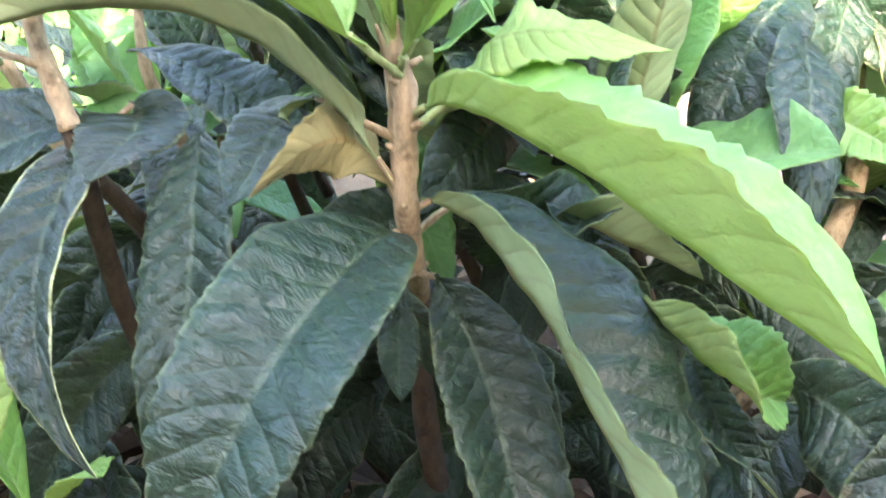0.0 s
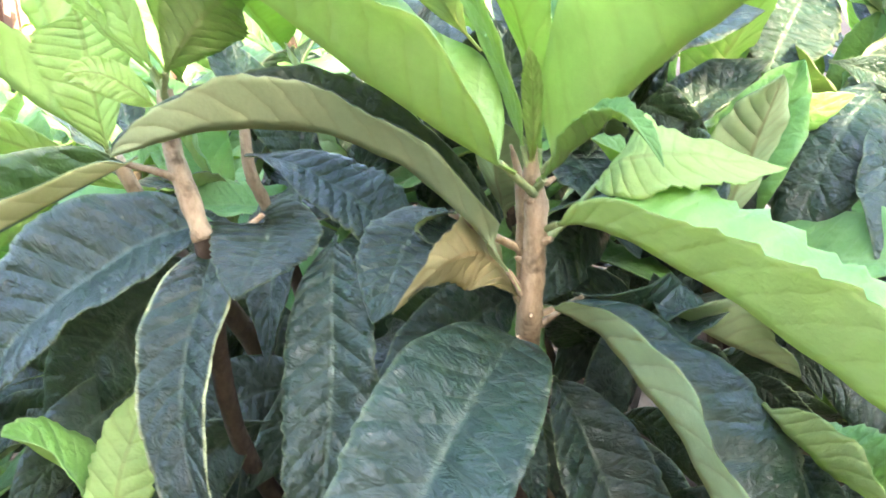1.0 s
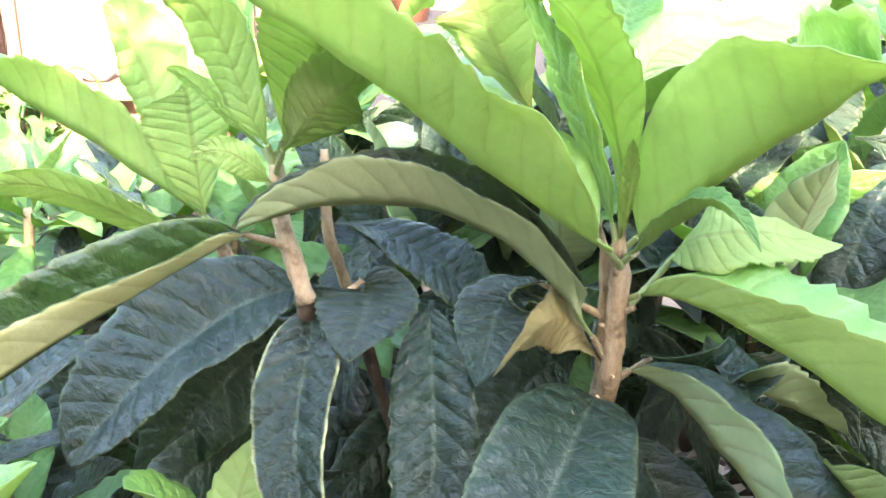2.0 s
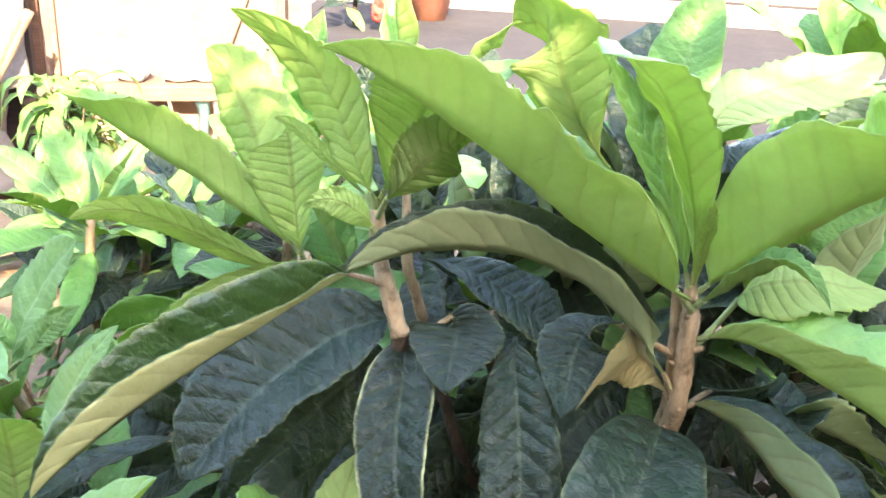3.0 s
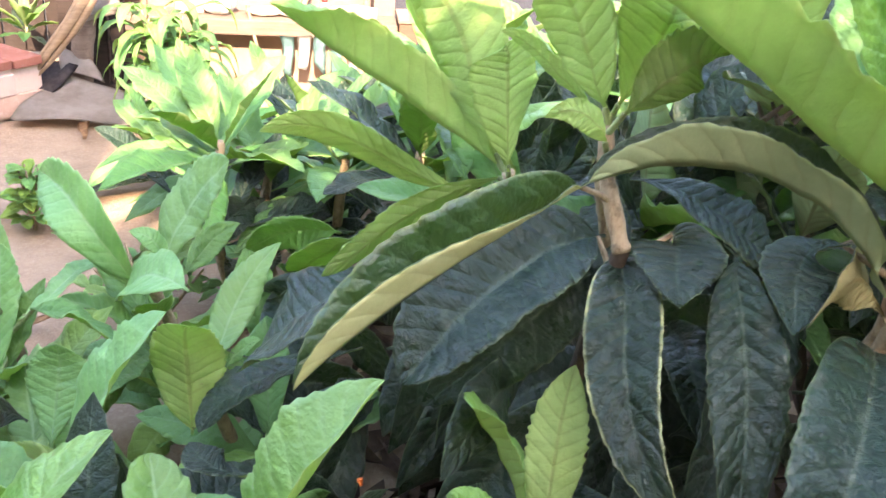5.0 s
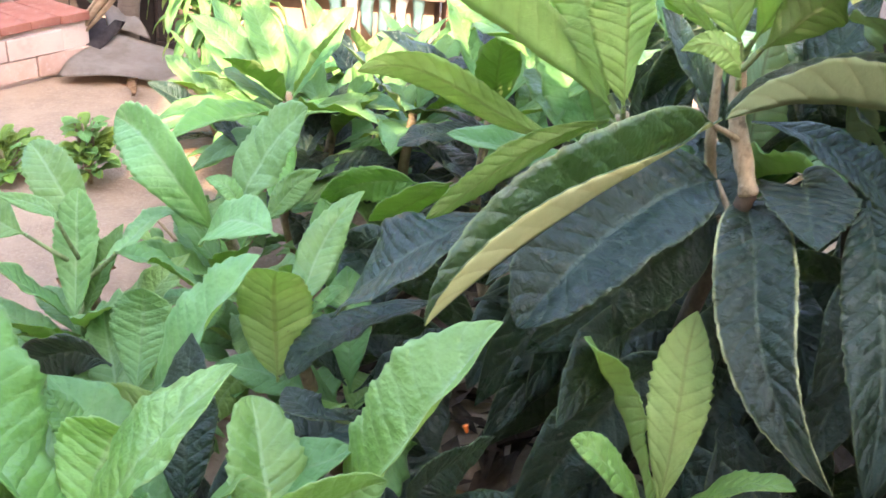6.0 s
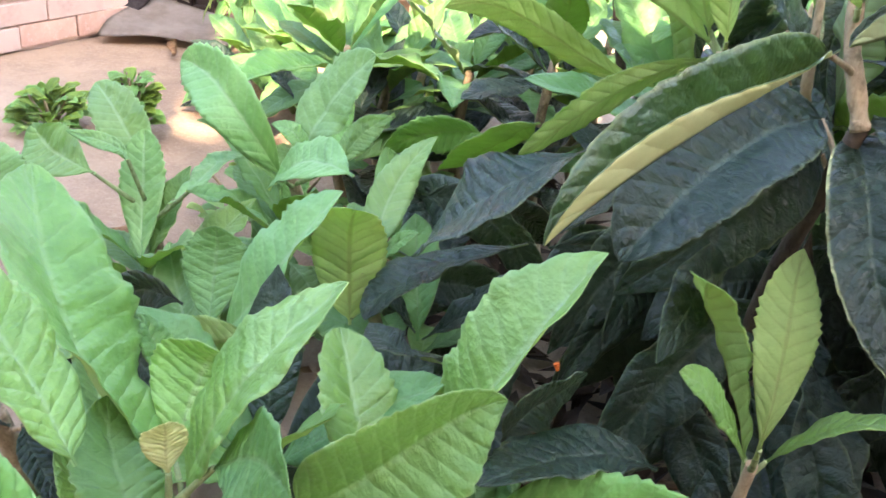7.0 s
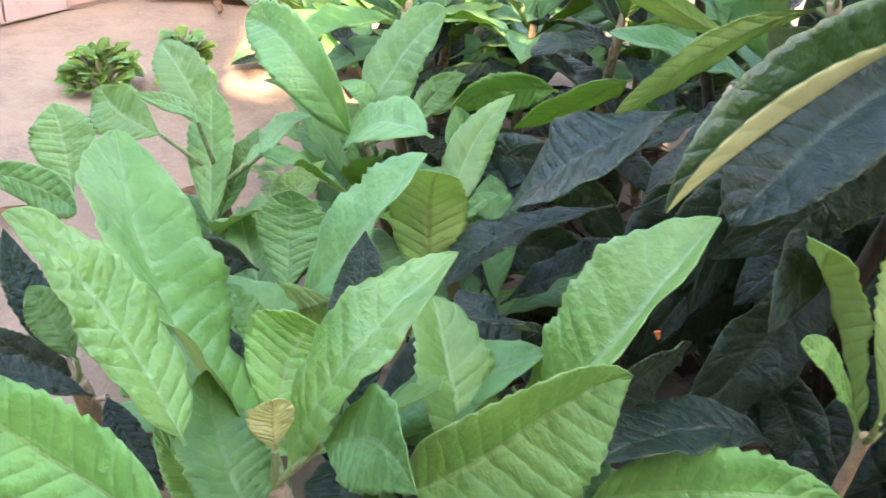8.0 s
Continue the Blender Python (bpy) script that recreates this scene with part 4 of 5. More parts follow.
petiole(leaf(sap_g, "young", (-0.364, 0.399, 0.238), (-0.386, 0.403, 0.300), (-0.424, 0.371, 0.395), 0.070, (0.545, -0.109, 0.832), mid2=(-0.410, 0.404, 0.347), fold=44, fold2=-2, curl=0.08, peak=1.06, blunt=0.79, bend=4), (-0.363, 0.390, 0.228), (-0.364, 0.395, 0.231), (-0.366, 0.399, 0.247))
petiole(leaf(sap_g, "young", (-0.368, 0.356, 0.278), (-0.366, 0.370, 0.335), (-0.360, 0.437, 0.400), 0.045, (-0.036, 0.918, -0.395), mid2=(-0.365, 0.396, 0.374), fold=14, fold2=14, curl=0.1, peak=1.09, blunt=0.84), (-0.363, 0.385, 0.248), (-0.365, 0.371, 0.261), (-0.367, 0.357, 0.286))
petiole(leaf(sap_g, "young", (-0.365, 0.391, 0.245), (-0.390, 0.364, 0.296), (-0.432, 0.334, 0.348), 0.031, (0.983, 0.019, 0.184), mid2=(-0.413, 0.346, 0.331), fold=12, fold2=18, curl=0.1, peak=1.01, blunt=0.83), (-0.363, 0.388, 0.238), (-0.364, 0.389, 0.240), (-0.368, 0.387, 0.253))
petiole(leaf(sap_g, "young", (-0.356, 0.390, 0.250), (-0.332, 0.389, 0.280), (-0.284, 0.360, 0.322), 0.040, (-0.297, 0.140, 0.945), mid2=(-0.309, 0.379, 0.305), fold=14, fold2=15, curl=0.1, peak=0.98, blunt=0.84), (-0.363, 0.387, 0.243), (-0.360, 0.388, 0.244), (-0.353, 0.390, 0.254))
leaf(tree, "dark", (-0.519, 0.573, 0.394), (-0.573, 0.540, 0.367), (-0.650, 0.559, 0.277), 0.107, (-0.422, -0.229, 0.877), mid2=(-0.617, 0.534, 0.329), fold=15, fold2=15, curl=0.07, peak=0.96, blunt=0.82)
leaf(tree, "dark", (-0.562, 0.619, 0.274), (-0.623, 0.587, 0.259), (-0.687, 0.516, 0.221), 0.067, (-0.102, 0.155, 0.983), mid2=(-0.666, 0.553, 0.244), fold=15, fold2=15, curl=0.1, peak=1.01, blunt=0.86)
leaf(tree, "dark", (-0.598, 0.448, 0.240), (-0.622, 0.430, 0.255), (-0.664, 0.447, 0.264), 0.041, (-0.289, 0.143, 0.946), mid2=(-0.643, 0.429, 0.262), fold=14, fold2=14, curl=0.1, peak=1.01, blunt=0.84, bend=-2)
leaf(tree, "dark", (-0.432, 0.326, 0.275), (-0.466, 0.327, 0.278), (-0.540, 0.262, 0.284), 0.068, (-0.499, -0.194, 0.844), mid2=(-0.502, 0.303, 0.281), fold=14, fold2=13, curl=0.09, peak=0.98, blunt=0.62)
leaf(tree, "dark", (-0.537, 0.347, 0.255), (-0.524, 0.352, 0.277), (-0.487, 0.408, 0.284), 0.048, (0.426, -0.886, -0.181), mid2=(-0.507, 0.372, 0.286), fold=15, fold2=17, curl=0.08, peak=0.92, blunt=0.89, bend=3)
leaf(tree, "green", (-0.646, 0.831, 0.292), (-0.681, 0.829, 0.290), (-0.765, 0.838, 0.245), 0.058, (0.596, -0.797, -0.096), mid2=(-0.722, 0.832, 0.276), fold=12, fold2=13, curl=0.1, peak=0.93, blunt=0.86)
leaf(tree, "green", (-0.564, 0.579, 0.407), (-0.592, 0.606, 0.380), (-0.678, 0.741, 0.279), 0.049, (-0.346, 0.835, 0.428), mid2=(-0.628, 0.659, 0.335), fold=14, fold2=13, curl=0.11, peak=0.91, blunt=0.9, bend=-5)
leaf(tree, "dark", (0.078, 0.919, 0.457), (0.068, 0.882, 0.460), (0.064, 0.825, 0.399), 0.066, (0.155, -0.410, 0.899), mid2=(0.065, 0.850, 0.441), fold=19, fold2=17, curl=0.07, peak=0.97, blunt=0.85, bend=-4)
leaf(tree, "dark", (0.039, 0.939, 0.521), (0.002, 0.894, 0.505), (-0.020, 0.842, 0.460), 0.081, (0.697, -0.091, 0.712), mid2=(-0.017, 0.861, 0.486), fold=16, fold2=16, curl=0.07, peak=1.04, blunt=0.83, bend=-5)
leaf(tree, "dark", (0.124, 0.989, 0.424), (0.114, 0.977, 0.407), (0.173, 0.930, 0.370), 0.074, (0.714, -0.695, -0.086), mid2=(0.132, 0.957, 0.391), fold=46, fold2=48, curl=0.07, peak=1.03, blunt=0.82)
leaf(tree, "young", (0.139, 0.870, 0.453), (0.153, 0.863, 0.445), (0.200, 0.837, 0.408), 0.039, (-0.696, 0.300, 0.652), mid2=(0.172, 0.852, 0.428), fold=48, fold2=48, curl=0.1, peak=0.96, blunt=0.87)
leaf(tree, "dark", (0.221, 0.925, 0.293), (0.197, 0.910, 0.283), (0.181, 0.861, 0.242), 0.055, (0.324, -0.139, 0.936), mid2=(0.184, 0.888, 0.267), fold=14, fold2=14, curl=0.09, peak=0.99, blunt=0.89)
leaf(tree, "green", (0.046, 0.719, 0.298), (0.068, 0.710, 0.288), (0.107, 0.684, 0.256), 0.029, (0.188, 0.867, 0.462), mid2=(0.087, 0.697, 0.273), fold=14, fold2=14, curl=0.1, peak=1.0, blunt=0.85)
leaf(tree, "dark", (0.140, 0.712, 0.246), (0.140, 0.694, 0.232), (0.119, 0.643, 0.164), 0.054, (-0.273, -0.233, 0.933), mid2=(0.132, 0.671, 0.205), fold=14, fold2=14, curl=0.09, peak=0.96, blunt=0.84)
leaf(tree, "dark", (0.005, 0.632, 0.322), (0.022, 0.624, 0.319), (0.075, 0.601, 0.285), 0.034, (-0.824, -0.539, 0.177), mid2=(0.045, 0.614, 0.307), fold=14, fold2=14, curl=0.1, peak=0.97, blunt=0.86)
leaf(tree, "dark", (-0.051, 0.613, 0.245), (-0.047, 0.599, 0.228), (-0.031, 0.569, 0.192), 0.032, (0.000, -0.774, 0.633), mid2=(-0.041, 0.584, 0.211), fold=14, fold2=14, curl=0.1, peak=0.99, blunt=0.85)
leaf(tree, "lime", (0.078, 0.840, 0.373), (0.097, 0.827, 0.369), (0.157, 0.746, 0.365), 0.024, (-0.048, -0.692, 0.720), mid2=(0.122, 0.795, 0.364), fold=14, fold2=14, curl=0.1, peak=0.93, blunt=0.88)
leaf(tree, "young", (0.081, 0.889, 0.357), (0.110, 0.887, 0.358), (0.155, 0.878, 0.349), 0.029, (-0.498, -0.550, 0.670), mid2=(0.135, 0.883, 0.356), fold=14, fold2=14, curl=0.1, peak=1.01, blunt=0.85)
petiole(leaf(tree, "young", (-0.144, 0.482, 0.527), (-0.143, 0.469, 0.559), (-0.144, 0.439, 0.608), 0.012, (-0.285, 0.634, 0.719), mid2=(-0.143, 0.454, 0.586), fold=14, fold2=14, curl=0.1, peak=1.02, blunt=0.84), (-0.143, 0.484, 0.526), (-0.144, 0.483, 0.524), (-0.144, 0.481, 0.531))
leaf(sap_k, "green", (-1.070, 0.400, 0.309), (-1.021, 0.409, 0.312), (-0.951, 0.387, 0.306), 0.035, (-0.469, -0.706, 0.530), mid2=(-0.980, 0.403, 0.307), fold=18, fold2=8, curl=0.11, peak=0.98, blunt=0.73, bend=3)
petiole(leaf(sap_k, "dark", (-0.968, 0.378, 0.167), (-0.988, 0.380, 0.196), (-1.032, 0.403, 0.266), 0.045, (0.974, -0.224, 0.030), mid2=(-1.010, 0.387, 0.228), fold=14, fold2=14, curl=0.1, peak=0.96, blunt=0.88), (-0.960, 0.371, 0.154), (-0.964, 0.374, 0.158), (-0.971, 0.378, 0.170))
petiole(leaf(sap_k, "green", (-0.951, 0.364, 0.181), (-0.966, 0.366, 0.202), (-0.993, 0.371, 0.238), 0.038, (0.655, -0.531, 0.537), mid2=(-0.980, 0.370, 0.222), fold=14, fold2=14, curl=0.1, peak=0.99, blunt=0.84), (-0.960, 0.371, 0.154), (-0.955, 0.368, 0.165), (-0.953, 0.364, 0.183))
petiole(leaf(sap_k, "dark", (-0.959, 0.385, 0.134), (-0.983, 0.380, 0.145), (-1.049, 0.374, 0.187), 0.037, (0.305, -0.735, 0.606), mid2=(-1.013, 0.377, 0.163), fold=14, fold2=14, curl=0.1, peak=0.97, blunt=0.87), (-0.960, 0.379, 0.127), (-0.959, 0.382, 0.128), (-0.961, 0.384, 0.135))
petiole(leaf(sap_k, "dark", (-0.936, 0.356, 0.156), (-0.965, 0.347, 0.167), (-1.027, 0.330, 0.186), 0.036, (0.727, 0.119, 0.676), mid2=(-0.996, 0.339, 0.177), fold=14, fold2=14, curl=0.1, peak=0.99, blunt=0.85), (-0.960, 0.377, 0.133), (-0.948, 0.367, 0.142), (-0.940, 0.355, 0.158))
petiole(leaf(sap_k, "dark", (-0.916, 0.345, 0.171), (-0.901, 0.332, 0.160), (-0.851, 0.307, 0.124), 0.032, (0.041, 0.105, 0.994), mid2=(-0.879, 0.319, 0.144), fold=14, fold2=14, curl=0.1, peak=0.97, blunt=0.87), (-0.960, 0.379, 0.127), (-0.938, 0.362, 0.147), (-0.914, 0.343, 0.170))
petiole(leaf(sap_f, "young", (-0.741, 0.260, 0.241), (-0.745, 0.292, 0.272), (-0.728, 0.306, 0.309), 0.075, (0.376, -0.909, 0.178), mid2=(-0.740, 0.310, 0.294), fold=9, fold2=5, curl=0.12, peak=1.09, blunt=0.8, bend=4), (-0.711, 0.232, 0.198), (-0.726, 0.246, 0.217), (-0.742, 0.264, 0.245))
leaf(sap_f, "green", (-0.767, 0.326, 0.249), (-0.779, 0.329, 0.269), (-0.805, 0.333, 0.307), 0.030, (0.788, -0.299, 0.538), mid2=(-0.791, 0.332, 0.289), fold=14, fold2=14, curl=0.1, peak=0.99, blunt=0.85)
stub(tree, (-0.140, 0.519, 0.384), (1.00, 0.00, 0.55), 0.0035, 0.0019)
stub(tree, (-0.148, 0.502, 0.415), (-0.74, 0.68, 0.55), 0.0055, 0.0024)
stub(tree, (-0.141, 0.481, 0.439), (0.09, -1.00, 0.55), 0.0075, 0.0019)
stub(tree, (-0.138, 0.491, 0.455), (0.61, 0.79, 0.55), 0.0035, 0.0024)
stub(tree, (-0.147, 0.485, 0.472), (-0.98, -0.17, 0.55), 0.0055, 0.0019)
stub(tree, (-0.136, 0.484, 0.486), (0.84, -0.54, 0.55), 0.0075, 0.0024)
stub(tree, (-0.142, 0.494, 0.501), (-0.26, 0.97, 0.55), 0.0035, 0.0019)
stub(tree, (-0.144, 0.482, 0.512), (-0.46, -0.89, 0.55), 0.0055, 0.0024)
stub(tree, (-0.137, 0.487, 0.520), (0.94, 0.34, 0.55), 0.0075, 0.0019)
spray(sap_e, ("green", "velvet", "green"), (-0.960, 0.630, 0.170), (0, -0.1, 1), 11, 0.13, 0.045, 35, 95, 331)
spray(sap_e, ("green", "velvet", "green"), (-0.970, 0.640, 0.060), (0, -0.1, 1), 9, 0.13, 0.045, 35, 95, 332)
spray(sap_d, ("green", "velvet", "green"), (-0.855, 0.770, 0.170), (0, -0.1, 1), 10, 0.13, 0.045, 35, 95, 333)
spray(sap_d, ("green", "velvet", "green"), (-0.840, 0.780, 0.070), (0, -0.1, 1), 8, 0.12, 0.045, 35, 95, 334)
spray(sap_k, ("green", "velvet", "green"), (-0.920, 0.460, 0.080), (0, -0.1, 1), 8, 0.13, 0.045, 35, 95, 335)
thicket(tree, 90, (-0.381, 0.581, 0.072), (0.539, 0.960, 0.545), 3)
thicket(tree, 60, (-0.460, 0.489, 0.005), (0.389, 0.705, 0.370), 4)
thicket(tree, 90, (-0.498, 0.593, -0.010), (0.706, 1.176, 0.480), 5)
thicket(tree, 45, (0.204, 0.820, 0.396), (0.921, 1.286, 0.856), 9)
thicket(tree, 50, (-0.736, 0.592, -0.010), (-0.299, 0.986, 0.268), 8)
thicket(sap_e, 26, (-1.017, 0.488, 0.010), (-0.759, 0.760, 0.159), 7, ("green", "young", "dark"), (0.09, 0.14), 0.045)
thicket(sap_f, 44, (-0.878, 0.295, -0.007), (-0.470, 0.570, 0.193), 6, ("green", "dark", "dark"), (0.1, 0.16), 0.05)
stem(tree, [(-0.012, 0.665, 0.000), (0.157, 0.773, 0.343), (0.146, 0.922, 0.590)], [0.012, 0.01, 0.007], BARK_YOUNG, 11)
leaf(tree, "dark", (0.069, 0.893, 0.589), (0.043, 0.852, 0.546), (0.025, 0.822, 0.506), 0.085, (0.084, -0.762, 0.642), fold=15)
leaf(tree, "dark", (0.151, 0.855, 0.539), (0.132, 0.824, 0.495), (0.118, 0.791, 0.445), 0.085, (-0.122, -0.789, 0.602), fold=15)
petiole(leaf(tree, "dark", (0.145, 0.912, 0.565), (0.195, 0.897, 0.557), (0.235, 0.857, 0.515), 0.06, (0.033, -0.680, 0.732), fold=45), (0.147, 0.915, 0.572), (0.145, 0.914, 0.568), (0.149, 0.910, 0.564))
leaf(tree, "dark", (0.238, 0.955, 0.532), (0.244, 0.912, 0.483), (0.240, 0.866, 0.428), 0.06, (0.069, -0.749, 0.659), fold=30)
leaf(tree, "young", (0.078, 0.653, 0.450), (0.118, 0.639, 0.449), (0.157, 0.609, 0.433), 0.05, (-0.225, -0.722, 0.655), fold=20)
spray(tree, ("green", "young", "dark"), (0.146, 0.922, 0.590), (0.1, -0.1, 1), 9, 0.19, 0.07, 15, 95, 21)
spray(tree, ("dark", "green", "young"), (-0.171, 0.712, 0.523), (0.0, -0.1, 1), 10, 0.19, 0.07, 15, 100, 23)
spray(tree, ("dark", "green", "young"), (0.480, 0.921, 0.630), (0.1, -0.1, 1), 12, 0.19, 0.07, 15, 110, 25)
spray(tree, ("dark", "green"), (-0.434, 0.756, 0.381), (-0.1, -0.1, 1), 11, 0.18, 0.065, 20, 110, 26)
spray(tree, ("green", "young", "green"), (-0.397, 0.820, 0.534), (0.1, -0.25, 1), 9, 0.17, 0.065, 10, 85, 120)
stem(tree, [(-0.329, 0.893, 0.267), (-0.375, 0.849, 0.427), (-0.397, 0.820, 0.534)], [0.007, 0.006, 0.004], BARK_OLD, 120, "twig")
stem(tree, [(-0.221, 0.929, 0.273), (-0.268, 0.886, 0.432), (-0.290, 0.857, 0.539)], [0.007, 0.006, 0.004], BARK_OLD, 121, "twig")
stem(tree, [(-0.122, 0.894, 0.201), (-0.168, 0.850, 0.361), (-0.190, 0.821, 0.468)], [0.007, 0.006, 0.004], BARK_OLD, 122, "twig")
spray(tree, ("green", "young", "green"), (-0.039, 0.847, 0.476), (0.1, -0.25, 1), 9, 0.17, 0.065, 10, 85, 123)
stem(tree, [(0.030, 0.919, 0.210), (-0.017, 0.876, 0.369), (-0.039, 0.847, 0.476)], [0.007, 0.006, 0.004], BARK_OLD, 123, "twig")
spray(tree, ("dark", "dark", "green"), (-0.220, 0.706, 0.425), (0.1, -0.25, 1), 8, 0.17, 0.065, 10, 85, 124)
stem(tree, [(-0.151, 0.778, 0.158), (-0.198, 0.735, 0.318), (-0.220, 0.706, 0.425)], [0.007, 0.006, 0.004], BARK_OLD, 124, "twig")
spray(tree, ("dark", "dark", "green"), (0.186, 0.978, 0.492), (0.1, -0.25, 1), 10, 0.17, 0.065, 10, 85, 125)
stem(tree, [(0.254, 1.051, 0.225), (0.207, 1.007, 0.385), (0.186, 0.978, 0.492)], [0.007, 0.006, 0.004], BARK_OLD, 125, "twig")
spray(tree, ("dark", "dark", "green"), (0.181, 0.823, 0.346), (0.1, -0.25, 1), 9, 0.17, 0.065, 10, 85, 126)
stem(tree, [(0.250, 0.895, 0.080), (0.203, 0.852, 0.239), (0.181, 0.823, 0.346)], [0.007, 0.006, 0.004], BARK_OLD, 126, "twig")
spray(tree, ("dark", "dark", "green"), (-0.313, 0.694, 0.428), (0.1, -0.25, 1), 8, 0.17, 0.065, 10, 85, 127)
stem(tree, [(-0.245, 0.767, 0.161), (-0.291, 0.723, 0.320), (-0.313, 0.694, 0.428)], [0.007, 0.006, 0.004], BARK_OLD, 127, "twig")
spray(tree, ("dark", "dark", "green"), (0.104, 0.891, 0.424), (0.1, -0.25, 1), 9, 0.17, 0.065, 10, 85, 128)
stem(tree, [(0.172, 0.964, 0.158), (0.126, 0.920, 0.317), (0.104, 0.891, 0.424)], [0.007, 0.006, 0.004], BARK_OLD, 128, "twig")
spray(tree, ("green", "young", "green"), (0.094, 1.179, 0.560), (0.1, -0.25, 1), 9, 0.17, 0.065, 10, 85, 129)
stem(tree, [(0.162, 1.251, 0.294), (0.116, 1.208, 0.453), (0.094, 1.179, 0.560)], [0.007, 0.006, 0.004], BARK_OLD, 129, "twig")
spray(tree, ("green", "young", "green"), (-0.533, 0.869, 0.478), (0.1, -0.25, 1), 9, 0.17, 0.065, 10, 85, 130)
stem(tree, [(-0.465, 0.942, 0.212), (-0.511, 0.898, 0.371), (-0.533, 0.869, 0.478)], [0.007, 0.006, 0.004], BARK_OLD, 130, "twig")
spray(tree, ("dark", "dark", "green"), (-0.176, 0.671, 0.434), (0.1, -0.25, 1), 9, 0.17, 0.065, 10, 85, 131)
stem(tree, [(-0.108, 0.743, 0.167), (-0.155, 0.699, 0.327), (-0.176, 0.671, 0.434)], [0.007, 0.006, 0.004], BARK_OLD, 131, "twig")
spray(tree, ("dark", "dark", "green"), (0.231, 0.930, 0.472), (0.1, -0.25, 1), 9, 0.17, 0.065, 10, 85, 132)
stem(tree, [(0.300, 1.002, 0.206), (0.253, 0.959, 0.365), (0.231, 0.930, 0.472)], [0.007, 0.006, 0.004], BARK_OLD, 132, "twig")
spray(tree, ("dark", "dark", "green"), (0.223, 0.824, 0.336), (0.1, -0.25, 1), 9, 0.17, 0.065, 10, 85, 133)
stem(tree, [(0.291, 0.897, 0.070), (0.244, 0.853, 0.229), (0.223, 0.824, 0.336)], [0.007, 0.006, 0.004], BARK_OLD, 133, "twig")
spray(tree, ("dark", "dark", "green"), (-0.026, 0.655, 0.411), (0.1, -0.25, 1), 8, 0.17, 0.065, 10, 85, 134)
stem(tree, [(0.043, 0.727, 0.144), (-0.004, 0.684, 0.304), (-0.026, 0.655, 0.411)], [0.007, 0.006, 0.004], BARK_OLD, 134, "twig")
spray(tree, ("dark", "dark", "green"), (-0.108, 0.736, 0.455), (0.1, -0.25, 1), 8, 0.17, 0.065, 10, 85, 135)
stem(tree, [(-0.039, 0.808, 0.188), (-0.086, 0.765, 0.348), (-0.108, 0.736, 0.455)], [0.007, 0.006, 0.004], BARK_OLD, 135, "twig")
stub(tree, (-0.511, 0.417, 0.282), (0.3, -0.2, -0.9), 0.006, 0.0019, BUD, "bud")
spray(sap_d, ("green", "young", "dark"), (-0.700, 0.759, 0.145), (0, -0.1, 1), 8, 0.16, 0.06, 35, 100, 31)
spray(sap_h, ("green", "young", "dark"), (-0.656, 0.612, 0.160), (0, -0.1, 1), 9, 0.16, 0.06, 35, 100, 32)
spray(sap_e, ("green", "young", "green"), (-0.941, 0.618, 0.134), (0, -0.1, 1), 8, 0.16, 0.06, 35, 100, 33)
spray(sap_f, ("green", "young", "dark"), (-0.714, 0.351, 0.195), (0, -0.1, 1), 12, 0.16, 0.06, 35, 100, 34)
spray(sap_f, ("green", "young", "dark"), (-0.688, 0.371, 0.088), (0, -0.1, 1), 9, 0.16, 0.06, 35, 100, 35)
stub(tree, (-0.243, 0.598, 0.548), (0.70, 0.00, 0.8), 0.02, 0.0022, BARK_OLD, "flower_stalk")
stub(tree, (-0.238, 0.598, 0.539), (-0.35, 0.43, 0.8), 0.026000000000000002, 0.0022, BARK_OLD, "flower_stalk")
stub(tree, (-0.233, 0.597, 0.530), (-0.34, -0.44, 0.8), 0.032, 0.0022, BARK_OLD, "flower_stalk")
stub(tree, (-0.231, 0.598, 0.549), (0.70, 0.01, 0.8), 0.02, 0.0022, BARK_OLD, "flower_stalk")
stub(tree, (-0.227, 0.598, 0.540), (-0.36, 0.43, 0.8), 0.026000000000000002, 0.0022, BARK_OLD, "flower_stalk")
stub(tree, (-0.222, 0.597, 0.531), (-0.33, -0.44, 0.8), 0.032, 0.0022, BARK_OLD, "flower_stalk")
stub(tree, (-0.220, 0.598, 0.550), (0.70, 0.02, 0.8), 0.02, 0.0022, BARK_OLD, "flower_stalk")


for x, y, h, count, seed in (
        (-0.88, 1.05, 0.3, 13, 41), (-0.56, 1.17, 0.39, 13, 42), (-0.27, 1.26, 0.4, 13, 43), (-1.06, 1.42, 0.17, 13, 44),
        (-0.65, 1.56, 0.31, 12, 45), (-0.12, 1.61, 0.34, 12, 46), (0.24, 1.4, 0.41, 12, 47), (-0.86, 1.86, 0.09, 12, 48),
        (0.71, 1.49, 0.43, 12, 49), (-0.94, 1.5, 0.17, 11, 50), (-0.81, 1.57, 0.15, 11, 51), (-0.67, 1.46, 0.2, 11, 52),
        (-0.54, 1.34, 0.31, 11, 53), (-0.84, 1.13, 0.23, 11, 54), (-0.72, 1.12, 0.27, 11, 55), (-0.6, 1.06, 0.32, 11, 56),
        (-1.19, 1.51, 0.12, 11, 57), (-0.83, 1.33, 0.22, 11, 58), (-0.41, 1.49, 0.34, 11, 59)):
    row_sapling(x, y, h, count, seed)
# ---- the yard behind ----
def rough(bm, amount, scale, seed=0):
    """Makes the surface uneven."""
    for v in bm.verts:
